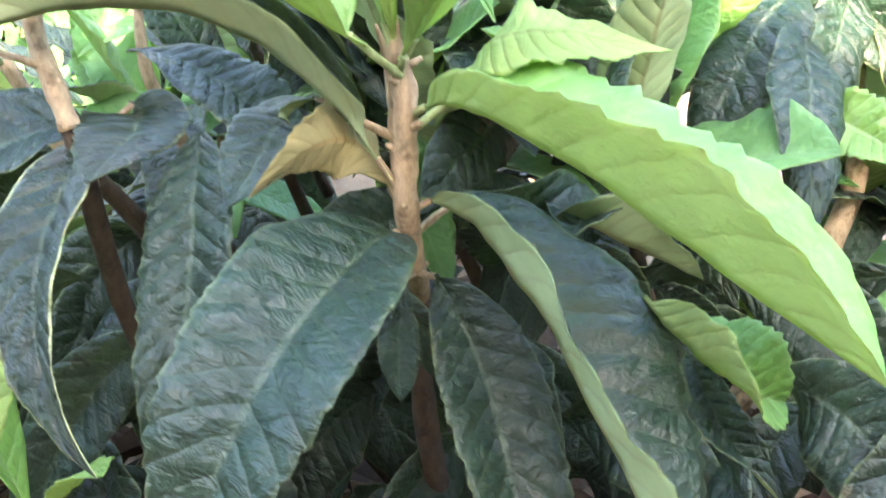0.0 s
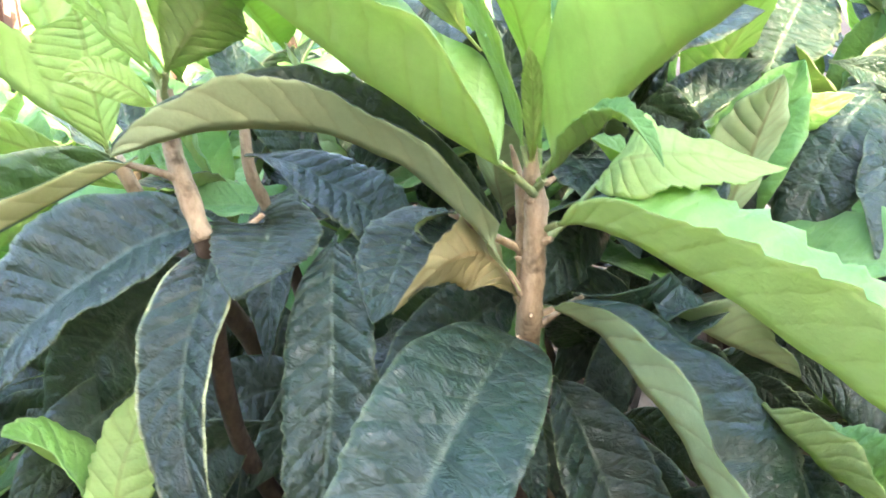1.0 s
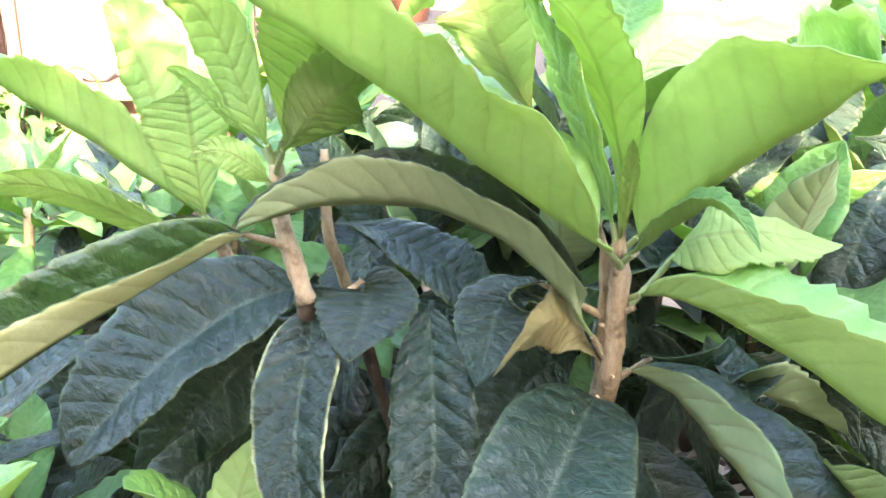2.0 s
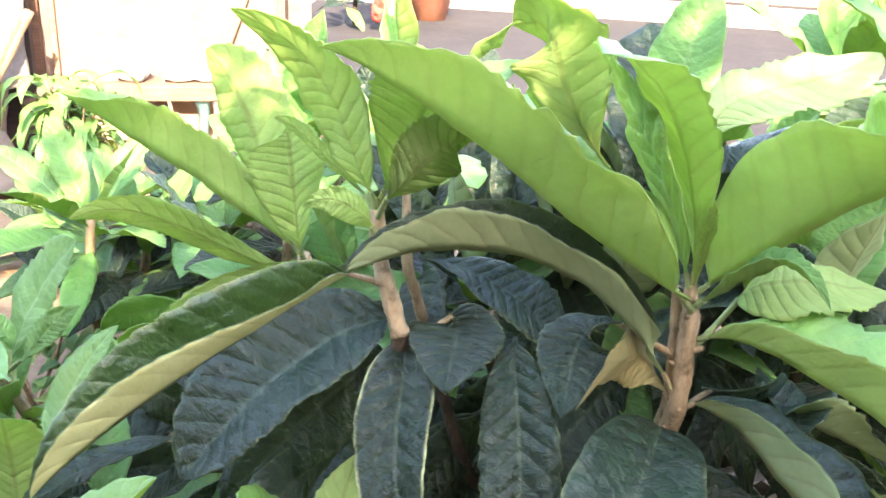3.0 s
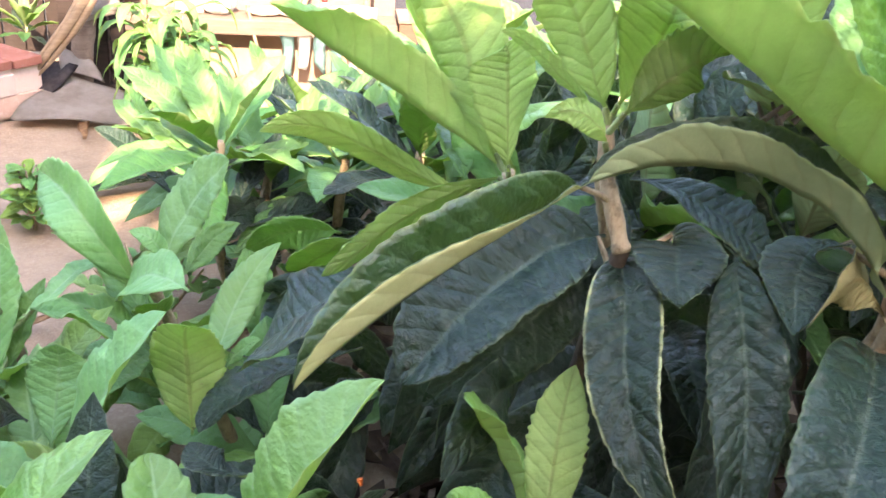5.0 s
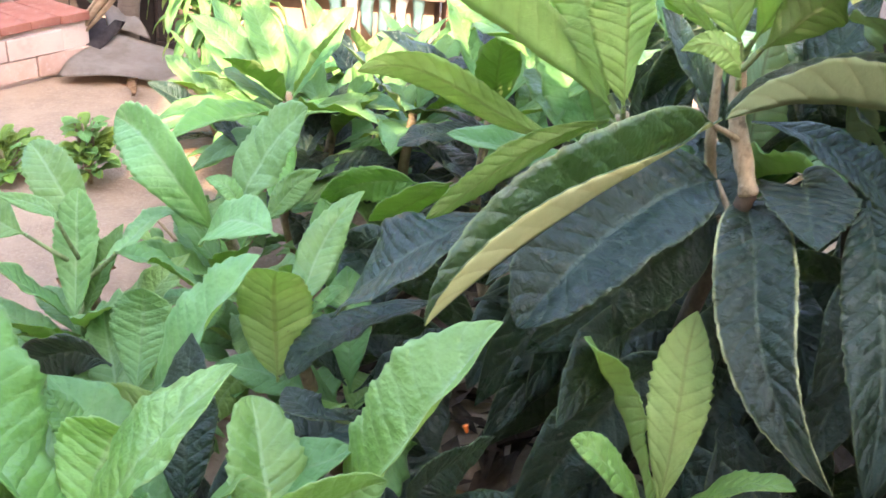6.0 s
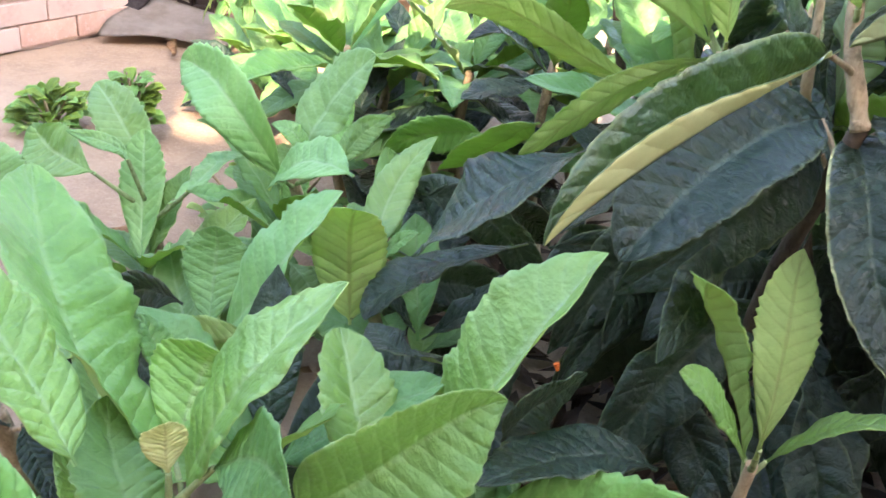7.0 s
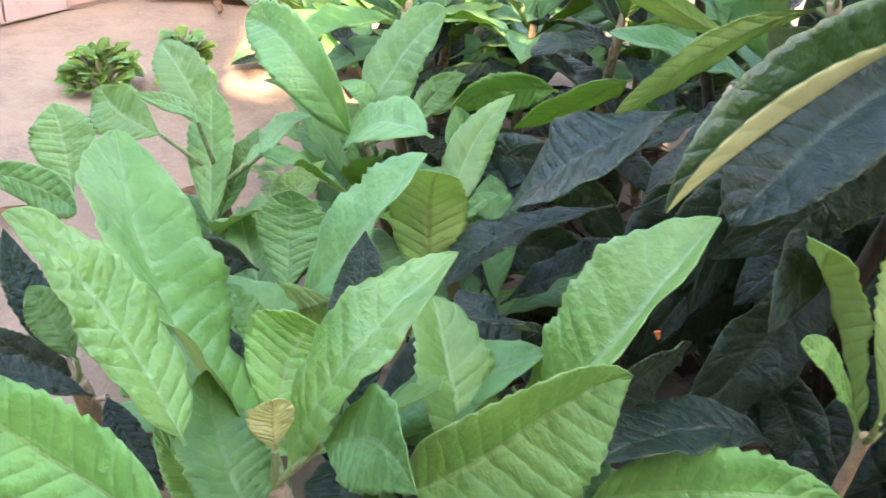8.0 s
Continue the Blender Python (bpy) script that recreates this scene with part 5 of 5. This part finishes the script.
        v.co += Vector((noise.noise(v.co * scale + Vector((seed, 0, 0))), noise.noise(v.co * scale + Vector((0, seed + 5, 0))), noise.noise(v.co * scale + Vector((0, 0, seed + 9))))) * amount
    return bm


def blob(radius, seed, squash=(1, 1, 1), at=(0, 0, 0), amount=0.25, detail=3):
    bm = bmesh.new()
    bmesh.ops.create_icosphere(bm, subdivisions=detail, radius=1)
    for v in bm.verts:
        n = 1 + amount * noise.noise(v.co * 1.7 + Vector((seed, seed * 2, 0))) + amount * 0.5 * noise.noise(v.co * 4 + Vector((seed, 0, 3)))
        v.co = Vector((v.co.x * squash[0], v.co.y * squash[1], v.co.z * squash[2])) * radius * n + Vector(at)
    for f in bm.faces:
        f.smooth = True
    return bm


def sheet(corners, nx, ny, sag, scale, seed, thick=0.004):
    """A crumpled sheet of cloth or plastic over four corners, with two faces."""
    a, b, c, d = (Vector(p) for p in corners)
    bm = bmesh.new()
    grid = []
    for j in range(ny + 1):
        row = []
        for i in range(nx + 1):
            u, v = i / nx, j / ny
            p = (a * (1 - u) + b * u) * (1 - v) + (d * (1 - u) + c * u) * v
            n = Vector((noise.noise(p * scale + Vector((seed, 0, 0))), noise.noise(p * scale + Vector((0, seed, 0))), noise.noise(p * scale * 0.8 + Vector((0, 0, seed)))))
            row.append(bm.verts.new(p + n * sag))
        grid.append(row)
    for j in range(ny):
        for i in range(nx):
            bm.faces.new((grid[j][i], grid[j][i + 1], grid[j + 1][i + 1], grid[j + 1][i])).smooth = True
    bmesh.ops.solidify(bm, geom=bm.faces[:], thickness=thick)
    return bm


def lathe(profile, sides=24, at=(0, 0, 0)):
    bm = bmesh.new()
    rings = [[bm.verts.new((r * math.cos(q) + at[0], r * math.sin(q) + at[1], z + at[2])) for q in (2 * math.pi * k / sides for k in range(sides))] for r, z in profile]
    for r0, r1 in zip(rings, rings[1:]):
        for k in range(sides):
            bm.faces.new((r0[k], r0[(k + 1) % sides], r1[(k + 1) % sides], r1[k])).smooth = True
    bm.faces.new(list(reversed(rings[0])))
    bm.faces.new(rings[-1])
    return bm


CLOTH_WHITE = cloth_material("white_cloth", (0.36, 0.35, 0.34), (0.50, 0.49, 0.47))
TARP_DARK = cloth_material("dark_plastic_sheet", (0.045, 0.038, 0.038), (0.09, 0.078, 0.075))
SACKING = cloth_material("grey_sacking", (0.27, 0.23, 0.19), (0.38, 0.33, 0.28), 12)
RED_PLASTIC = cloth_material("red_plastic", (0.55, 0.03, 0.03), (0.7, 0.06, 0.05))
TERRACOTTA = plaster_material("terracotta", (0.30, 0.12, 0.075), (0.40, 0.18, 0.11), (0.24, 0.12, 0.09), 4)
RED_BRICK = plaster_material("red_brick", (0.21, 0.075, 0.05), (0.30, 0.12, 0.085), (0.36, 0.25, 0.2), 3.0)
TEAL = plaster_material("teal_paint", (0.10, 0.20, 0.20), (0.17, 0.29, 0.28), (0.22, 0.22, 0.20), 4)
DRY = cloth_material("dry_leaf", (0.22, 0.12, 0.06), (0.40, 0.25, 0.13), 60)
# litter brown, lowered so that it also carries the shade under the plants
LITTER_SHADED = cloth_material("shaded_litter", (0.030, 0.020, 0.013), (0.085, 0.055, 0.034), 25)
FOLIAGE = cloth_material("tree_foliage", (0.04, 0.085, 0.02), (0.075, 0.14, 0.035), 8)
STRAW = wood_material("dry_palm", (0.17, 0.11, 0.065), (0.28, 0.20, 0.125))
PETAL_RED = cloth_material("red_petal", (0.7, 0.05, 0.04), (0.8, 0.10, 0.07), 80)

# posts, poles and stuff against the house wall
begun = built()
post = thing("timber_post", "rough pale timber post leaning by the house corner", "post", (-2.17, 2.66, 0))
part("trunk", tube(bmesh.new(), [(-2.17, 2.66, -0.02), (-2.15, 2.68, 0.2), (-2.11, 2.71, 0.5), (-2.05, 2.74, 1.3)], [0.045, 0.043, 0.041, 0.036], 14, 0.06, 3), WOOD_GREY, post)
post = thing("door_post", "dark brown wooden door post at the house corner", "post", (-2.02, 2.66, 0))
part("shaft", box(bmesh.new(), (-2.05, 2.69, 0), (-1.995, 2.74, 1.9), 0.006), WOOD_DARK, post)
part("foot", box(bmesh.new(), (-2.06, 2.68, -0.02), (-1.99, 2.75, 0.05), 0.006), WOOD_DARK, post)
board = thing("plank_panel", "dark old wooden panel closing the corner", "panel", (-2.3, 2.78, 0))
for k in range(23):
    x, y = -4.186 + k * 0.092, (3.30 if k < 21 else 2.76) + 0.006 * (k % 2)
    part("board", box(bmesh.new(), (x, y, 0), (x + 0.087, y + 0.025, 1.5 + 0.05 * (k % 3)), 0.004), WOOD_DARK, board)
bars = thing("window_frame", "worn brown wooden window bars on the plastered wall", "window frame", (-1.95, 2.85, 0.33))
for x, w, m in ((-2.005, 0.018, WOOD_BROWN), (-1.94, 0.011, STRAW)):
    part("bar", box(bmesh.new(), (x - w, 2.828, 0.325), (x + w, 2.858, 1.6), 0.004), m, bars)
for label, pts_, rad, m in (("slanting bamboo pole leaning on the wall", [(-1.33, 2.80, 0.325), (-1.26, 2.835, 0.5), (-1.10, 2.85, 0.9)], 0.012, STRAW),
                            ("thin stick leaning on the ledge", [(-1.44, 2.60, 0.0), (-1.49, 2.67, 0.2), (-1.53, 2.71, 0.36)], 0.007, STRAW),
                            ("pale upright bamboo pole at the wall end", [(-1.07, 2.80, 0.325), (-1.075, 2.83, 0.7), (-1.08, 2.84, 1.5)], 0.009, WOOD_GREY),
                            ("dark iron rod at the wall end", [(-1.045, 2.80, 0.325), (-1.05, 2.83, 0.8), (-1.06, 2.84, 1.6)], 0.007, WOOD_DARK)):
    pole = thing("pole", label, "pole", pts_[0])
    part("rod", tube(bmesh.new(), pts_, [rad] * len(pts_), 10, 0.05, 2), m, pole)
    part("end", tube(bmesh.new(), [Vector(pts_[-1]), Vector(pts_[-1]) + Vector((0, 0, 0.012))], [rad * 1.15, rad * 1.1], 10), m, pole)

tagged(part("cloth_roll", blob(0.058, 4, (1.15, 0.9, 0.72), (-1.64, 2.765, 0.362)), CLOTH_WHITE, None), "crumpled white cloth bundle on the ledge", "cloth")
tagged(part("rag", blob(0.045, 9, (1.6, 0.8, 0.4), (-1.47, 2.77, 0.337)), SACKING, None), "grey crumpled rag on the ledge", "rag")
tagged(part("rag", blob(0.04, 15, (1.5, 0.9, 0.5), (-1.36, 2.77, 0.338)), CLOTH_WHITE, None), "small white rag on the ledge", "rag")
bottle = thing("bottle", "small clear bottle with a red cap on the ledge", "bottle", (-1.235, 2.77, 0.32))
part("body", lathe([(0.012, 0.0), (0.017, 0.003), (0.017, 0.05), (0.009, 0.062)], 16, (-1.235, 2.77, 0.321)), CLOTH_WHITE, bottle)
part("cap", lathe([(0.011, 0.062), (0.011, 0.078), (0.009, 0.08)], 16, (-1.235, 2.77, 0.321)), RED_PLASTIC, bottle, "red cap")
for x, y, turn, seed in ((-1.15, 2.76, 20, 1), (-1.09, 2.77, -35, 2), (-1.76, 2.78, 10, 3)):
    m = pose(x, y, 0.345, 0, 0, turn)
    tagged(part("brick", rough(box(bmesh.new(), (-0.055, -0.03, -0.024), (0.055, 0.03, 0.024), 0.005, m), 0.003, 20, seed), BRICK, None), "broken red brick lying on the ledge", "brick", "bricks on the ledge")

block = thing("ledge_block", "dark brown wooden block closing the ledge end", "block", (-0.93, 2.77, 0))
part("block", box(bmesh.new(), (-0.945, 2.67, -0.02), (-0.87, 2.86, 0.33), 0.006), WOOD_BROWN, block)
part("cap", box(bmesh.new(), (-0.95, 2.665, 0.332), (-0.865, 2.862, 0.35), 0.004), WOOD_GREY, block)
strips = thing("hanging_cloth", "faded teal and white cloth strips hung under the ledge", "cloth", (-1.25, 2.66, 0.2))
for k in range(6):
    x = -1.40 + k * 0.065
    part("strip", sheet([(x, 2.672, 0.12 + 0.02 * (k % 3)), (x + 0.035, 2.672, 0.11 + 0.02 * (k % 2)), (x + 0.045, 2.674, 0.265), (x - 0.005, 2.674, 0.268)], 4, 8, 0.014, 12, k), TEAL if k % 3 != 1 else CLOTH_WHITE, strips)

cloth = thing("cloth", "pale grey cloth hung over the post", "cloth", (-2.08, 2.6, 0.32))
part("fold", sheet([(-2.17, 2.59, 0.31), (-2.0, 2.61, 0.355), (-1.98, 2.62, 0.75), (-2.05, 2.6, 0.78)], 12, 16, 0.02, 7, 3), CLOTH_WHITE, cloth)
part("hem", sheet([(-2.17, 2.587, 0.295), (-2.0, 2.607, 0.34), (-2.0, 2.609, 0.357), (-2.17, 2.589, 0.313)], 12, 2, 0.006, 9, 3), SACKING, cloth)
palm = thing("palm_frond", "dry brown palm frond leaning against the corner", "palm frond", (-2.31, 2.5, 0.1))
for k, (dx, w) in enumerate(((0, 0.013), (0.03, 0.009), (-0.02, 0.008))):
    part("blade", tube(bmesh.new(), [(-2.31 + dx * 0.3, 2.50, 0.10), (-2.24 + dx, 2.51, 0.20), (-2.12 + dx, 2.52, 0.36), (-1.98 + dx, 2.55, 0.62)], [0.003, w, w * 1.6, w * 2.0], 8, 0.12, k), STRAW, palm)
tagged(part("plastic_sheet", sheet([(-2.46, 2.5, 0.03), (-2.26, 2.42, 0.05), (-2.16, 2.6, 0.13), (-2.4, 2.68, 0.18)], 18, 14, 0.035, 8, 2), TARP_DARK, None), "crumpled dark plastic sheet on the ground", "sheet")
sacks = thing("sack_heap", "flattened grey sacking heaped on the soil", "sack", (-2.0, 2.42, 0))
part("sheet", sheet([(-2.34, 2.26, 0.03), (-1.86, 2.28, 0.028), (-1.90, 2.52, 0.06), (-2.2, 2.60, 0.12)], 24, 16, 0.026, 5, 5), SACKING, sacks)
part("flap", sheet([(-2.21, 2.585, 0.125), (-2.06, 2.58, 0.085), (-2.11, 2.64, 0.15), (-2.25, 2.66, 0.22)], 12, 10, 0.015, 8, 8), SACKING, sacks)
for x, y, h, r in ((-2.505, 2.70, 0.15, 0.013), (-2.51, 2.63, 0.14, 0.008)):
    stake = thing("stake", "short pale bamboo stake against the low wall", "stake", (x, y, 0))
    part("rod", tube(bmesh.new(), [(x, y, -0.01), (x - 0.006, y, h * 0.5), (x - 0.01, y, h)], [r, r, r * 0.95], 10, 0.04, 3), STRAW, stake)
    part("node", tube(bmesh.new(), [(x - 0.006, y, h * 0.52), (x - 0.006, y, h * 0.56)], [r * 1.12, r * 1.12], 10), STRAW, stake)
tagged(part("sack", blob(0.1, 27, (1.4, 0.8, 0.35), (-1.72, 2.50, 0.02), 0.3, 4), CLOTH_WHITE, None), "pale plastic bag lying by the ledge", "bag")

set_out(begun, HOUSE)

# brickwork on the west wall
begun = built()
brickwork = thing("brickwork", "worn limewashed brick courses of the yard wall", "brickwork", (-2.55, 2.4, 0), kind="structure")
made = []
for seed in range(3):
    bm = rough(box(bmesh.new(), (0, 0, 0), (0.022, 0.212, 0.070), 0.004), 0.0025, 25, seed)
    me = bpy.data.meshes.new("brick")
    bm.to_mesh(me)
    bm.free()
    me.materials.append(BRICK if seed == 2 else WALL_PINK)
    made.append(me)
rng = random.Random(5)
for row in range(2):
    for k in range(31):
        y = 2.83 - k * 0.217 - (row % 2) * 0.108
        brick = new("brick", made[rng.choice((0, 0, 1, 1, 2))])
        brick.matrix_basis = pose(-2.5618 + rng.uniform(-0.004, 0.003), y - 0.205, 0.005 + row * 0.075, rng.uniform(-0.6, 0.6), 0, rng.uniform(-0.5, 0.5))
        brick.parent = brickwork
        brick.matrix_parent_inverse = brickwork.matrix_basis.inverted()

bm = rough(box(bmesh.new(), (0, 0, 0), (0.262, 0.112, 0.030), 0.004), 0.003, 22, 4)
coping = bpy.data.meshes.new("coping_brick")
bm.to_mesh(coping)
bm.free()
coping.materials.append(RED_BRICK)
for k in range(57):
    brick = new("coping_brick", coping)
    brick.matrix_basis = pose(-2.805 + rng.uniform(-0.003, 0.006), 2.73 - k * 0.117, 0.167, rng.uniform(-0.5, 0.5), 0, rng.uniform(-0.8, 0.8))
    brick.parent = brickwork
    brick.matrix_parent_inverse = brickwork.matrix_basis.inverted()
set_out(begun, WEST)


# ---- plants of the yard ----
def narrow_plant(name, label, x, y, height, seed, stems=5):
    """A bush with arching twigs and long narrow hanging leaves."""
    rng = random.Random(seed)
    bush = thing(name, label, "bush", (x, y, 0))
    for k in range(stems):
        a = rng.uniform(0, 6.28)
        top = Vector((x + 0.13 * math.cos(a) * rng.uniform(0.3, 1), y + 0.1 * math.sin(a), height * rng.uniform(0.75, 1.05)))
        stem(bush, [(x, y, 0), (x + (top.x - x) * 0.3, y + (top.y - y) * 0.3, height * 0.5), top], [0.006, 0.005, 0.002], BARK_YOUNG, seed + k)
        for i in range(13):
            f = 0.35 + 0.65 * i / 12
            p = Vector((x, y, 0)).lerp(top, f)
            turn = i * 2.4 + k
            out = Vector((math.cos(turn), math.sin(turn), 0.25))
            s = rng.uniform(0.15, 0.26)
            leaf(bush, rng.choice(("lime", "green", "green")), p, p + out * s * 0.5, p + out * s * 0.75 - Vector((0, 0, s * rng.uniform(0.25, 0.65))), 0.042, Vector((0, 0, 1)) - out * 0.2, fold=15, wave=0.12, blunt=1.0,
                 seed=seed * 50 + i + k * 20, rows=12, cols=2)


begun = built()
narrow_plant("peach_seedling", "peach seedling with long narrow drooping sunlit leaves", -1.76, 2.2, 0.44, 61, 9)
narrow_plant("peach_seedling", "small peach seedling with narrow drooping leaves", -1.28, 1.72, 0.26, 62, 4)
set_out(begun, HOUSE)


def low_bush(label, x, y, radius, height, seed, count=90, kinds=("green", "green", "young")):
    rng = random.Random(seed)
    bush = thing("low_bush", label, "bush", (x, y, 0))
    for k in range(5):
        a = k * 1.26
        stem(bush, [(x, y, 0), (x + radius * 0.5 * math.cos(a), y + radius * 0.5 * math.sin(a), height * 0.6), (x + radius * 0.8 * math.cos(a), y + radius * 0.8 * math.sin(a), height * 0.95)], [0.004, 0.003, 0.0015], BARK_YOUNG, seed + k)
    for i in range(count):
        a, r, h = rng.uniform(0, 6.28), radius * math.sqrt(rng.random()), rng.uniform(0.25, 1.0)
        p = Vector((x + r * math.cos(a), y + r * math.sin(a), height * h * (1.1 - 0.5 * r / radius)))
        out = Vector((math.cos(a + rng.uniform(-1, 1)), math.sin(a + rng.uniform(-1, 1)), rng.uniform(-0.2, 0.7))).normalized()
        s = rng.uniform(0.026, 0.045)
        leaf(bush, rng.choice(kinds), p, p + out * s * 0.5 + Vector((0, 0, 0.004)), p + out * s, s * 0.55, Vector((0, -0.3, 1)), fold=15, seed=seed * 300 + i, rows=8, cols=2)


low_bush("low bushy herb with small bright green leaves in bare soil", -1.47, 1.25, 0.042, 0.075, 71, 120, ("herb", "lime", "young"))
low_bush("small sunlit herb with yellow green leaves", -1.33, 1.28, 0.022, 0.125, 72, 90, ("herb", "lime"))
low_bush("low green weed between the saplings", -0.98, 1.02, 0.10, 0.12, 73, 60)

begun = built()
for k in range(6):
    x, y = -2.98 - 0.18 * (k % 2), 3.1 - 0.2 * k
    weed = thing("bed_plant", "dark green low plant on the raised bed", "plant", (x, y, 0.15))
    stem(weed, [(x, y, 0.14), (x + 0.01, y, 0.17), (x, y, 0.2)], [0.006, 0.005, 0.004], BARK_YOUNG, 150 + k)
    spray(weed, ("green", "dark"), (x, y, 0.2), (0, 0, 1), 16, 0.14, 0.05, 15, 95, 150 + k, rows=10, cols=2)

set_out(begun, WEST)

# fallen dry leaves
rng = random.Random(9)
for i in range(45):
    x, y = rng.uniform(-1.5, 0.2), rng.uniform(0.4, 1.8)
    bm = bmesh.new()
    s = rng.uniform(0.02, 0.055)
    pts_ = sheet([(-s, -s * 0.3, 0), (s, -s * 0.12, 0), (s, s * 0.12, 0), (-s, s * 0.3, 0)], 6, 4, 0.012, 22, i, 0.0012)
    bm.free()
    dry = part("dry_leaf", pts_, DRY, None)
    dry.matrix_basis = pose(x, y, 0.022, rng.uniform(-14, 14), rng.uniform(-14, 14), rng.uniform(0, 360))
    tagged(dry, "curled brown dry leaf on the soil", "leaf", "fallen leaves")

# leaf litter under the plants, coloured dark to deepen the shade on the soil
rng = random.Random(19)
verts, faces = [], []
for i in range(3400):
    x, y = rng.uniform(-1.4, 1.2), rng.uniform(0.2, 1.55)
    if math.hypot((x - 0.05) / 1.0, (y - 0.85) / 0.68) + 0.25 * noise.noise(Vector((x * 4, y * 4, 0))) > 0.85:
        continue
    a, s, z = rng.uniform(0, 6.28), rng.uniform(0.022, 0.055), rng.uniform(0.012, 0.040)
    dx, dy, w = math.cos(a) * s, math.sin(a) * s, rng.uniform(0.25, 0.4)
    t1, t2 = rng.uniform(-0.012, 0.012), rng.uniform(-0.01, 0.02)
    k = len(verts)
    verts += [(x - dx, y - dy, z + t1), (x - dy * w, y + dx * w, z + t2), (x + dx, y + dy, z - t1), (x + dy * w, y - dx * w, z + t2), (x, y, z - 0.004)]
    faces += [(k, k + 4, k + 1), (k + 1, k + 4, k + 2), (k + 2, k + 4, k + 3), (k + 3, k + 4, k)]
me = bpy.data.meshes.new("leaf_litter")
me.from_pydata(verts, [], faces)
me.materials.append(LITTER_SHADED)
tagged(new("leaf_litter", me), "brown leaf litter, coloured dark to deepen the shade under the plants", "leaf litter", kind="stuff")

# unseen tree, added behind the camera so that its crown dapples the plants
begun = built()
shade = thing("shade_tree", "unseen leafy tree, added to throw dappled shade over the plants", "tree", (0.5, -1.9, 0))
stem(shade, [(0.5, -1.9, -0.05), (0.53, -1.85, 1.0), (0.45, -1.7, 2.0), (0.35, -1.5, 2.7)], [0.075, 0.065, 0.055, 0.035], BARK_OLD, 90, "trunk")
rng = random.Random(77)
for k in range(7):
    a = k * 0.9 + 0.2
    stem(shade, [(0.45, -1.7, 2.0 + 0.05 * k), (0.4 + 0.45 * math.cos(a), -1.5 + 0.3 * math.sin(a), 2.6), (0.35 + 1.05 * math.cos(a), -1.4 + 0.55 * math.sin(a), 2.75 + 0.5 * rng.random())], [0.025, 0.016, 0.006], BARK_OLD, 91 + k, "limb")
verts, faces = [], []
for i in range(1900):
    d = Vector((rng.gauss(0, 1), rng.gauss(0, 1), rng.gauss(0, 1))).normalized() * rng.random() ** 0.45
    c = Vector((0.3 + 1.35 * d.x, -1.35 + 0.8 * d.y, 2.75 + 0.75 * d.z))
    if noise.noise(c * 1.9) < 0.0:
        continue
    e = Vector((rng.gauss(0, 1), rng.gauss(0, 1), rng.gauss(0, 0.6))).normalized()
    f = e.cross(Vector((rng.gauss(0, 1), rng.gauss(0, 1), rng.gauss(0, 1)))).normalized()
    s, w = rng.uniform(0.05, 0.085), rng.uniform(0.018, 0.03)
    k = len(verts)
    verts += [c - e * s, c + f * w - e * s * 0.1, c + e * s, c - f * w - e * s * 0.1, c - e.cross(f) * 0.008]
    faces += [(k, k + 4, k + 1), (k + 1, k + 4, k + 2), (k + 2, k + 4, k + 3), (k + 3, k + 4, k)]
me = bpy.data.meshes.new("crown")
me.from_pydata(verts, [], faces)
me.materials.append(FOLIAGE)
crown = new("crown", me)
crown.parent = shade
crown.matrix_parent_inverse = shade.matrix_basis.inverted()

set_out(begun, YARD)

# across the yard
begun = built()
far = thing("potted_plant", "dark leafy potted plant with red flowers in terracotta", "potted plant", (-1.15, 7.4, 0))
part("pot", lathe([(0.12, 0.0), (0.17, 0.24), (0.19, 0.25), (0.19, 0.29), (0.16, 0.29)], 28, (-1.15, 7.4, 0)), TERRACOTTA, far, "terracotta pot")
spray(far, ("dark", "green"), (-1.15, 7.4, 0.32), (0, 0, 1), 16, 0.3, 0.1, 10, 100, 81, rows=14, cols=3)
far = thing("flower_bush", "dark green bush with bright red flowers", "bush", (-1.55, 6.9, 0))
stem(far, [(-1.55, 6.9, 0), (-1.53, 6.88, 0.3), (-1.5, 6.85, 0.6)], [0.015, 0.012, 0.008], BARK_OLD, 82)
for k in range(4):
    spray(far, ("dark", "green"), (-1.6 + 0.1 * k, 6.85 + 0.05 * (k % 2), 0.22 + 0.14 * k), (0, -0.1, 1), 12, 0.24, 0.09, 10, 110, 83 + k, rows=12, cols=3)
for k, (x, z) in enumerate(((-1.36, 0.16), (-1.34, 0.24), (-1.4, 0.33))):
    part("flower", blob(0.05, 30 + k, (0.8, 0.8, 1.2), (x, 6.75, z), 0.4), PETAL_RED, far, "bright red flower")
step = thing("step", "long grey concrete step before the far wall", "step", (0, 8.2, 0), kind="structure")
part("slab", box(bmesh.new(), (-4, 7.9, -0.03), (6, 8.38, 0.12), 0.01), CONCRETE, step)
chest = thing("box", "teal painted metal box by the far wall", "box", (0.0, 8.1, 0.12))
part("body", box(bmesh.new(), (-0.3, 7.95, 0.12), (0.3, 8.3, 0.42), 0.01), TEAL, chest)
part("lid", box(bmesh.new(), (-0.31, 7.94, 0.423), (0.31, 8.31, 0.46), 0.008), TEAL, chest)
set_out(begun, pose(-0.205, -0.51, 0) @ Matrix.Scale(0.674, 4))
# pavement whose dark colour stands in for the shade lying across it
tagged(part("pavement", rough(box(bmesh.new(), (-1.6, 2.75, -0.06), (4.4, 5.70, 0.022), 0.01), 0.004, 3), ASPHALT_SHADED, None), "worn grey asphalt yard pavement, coloured dark in place of shade", "pavement", kind="structure")
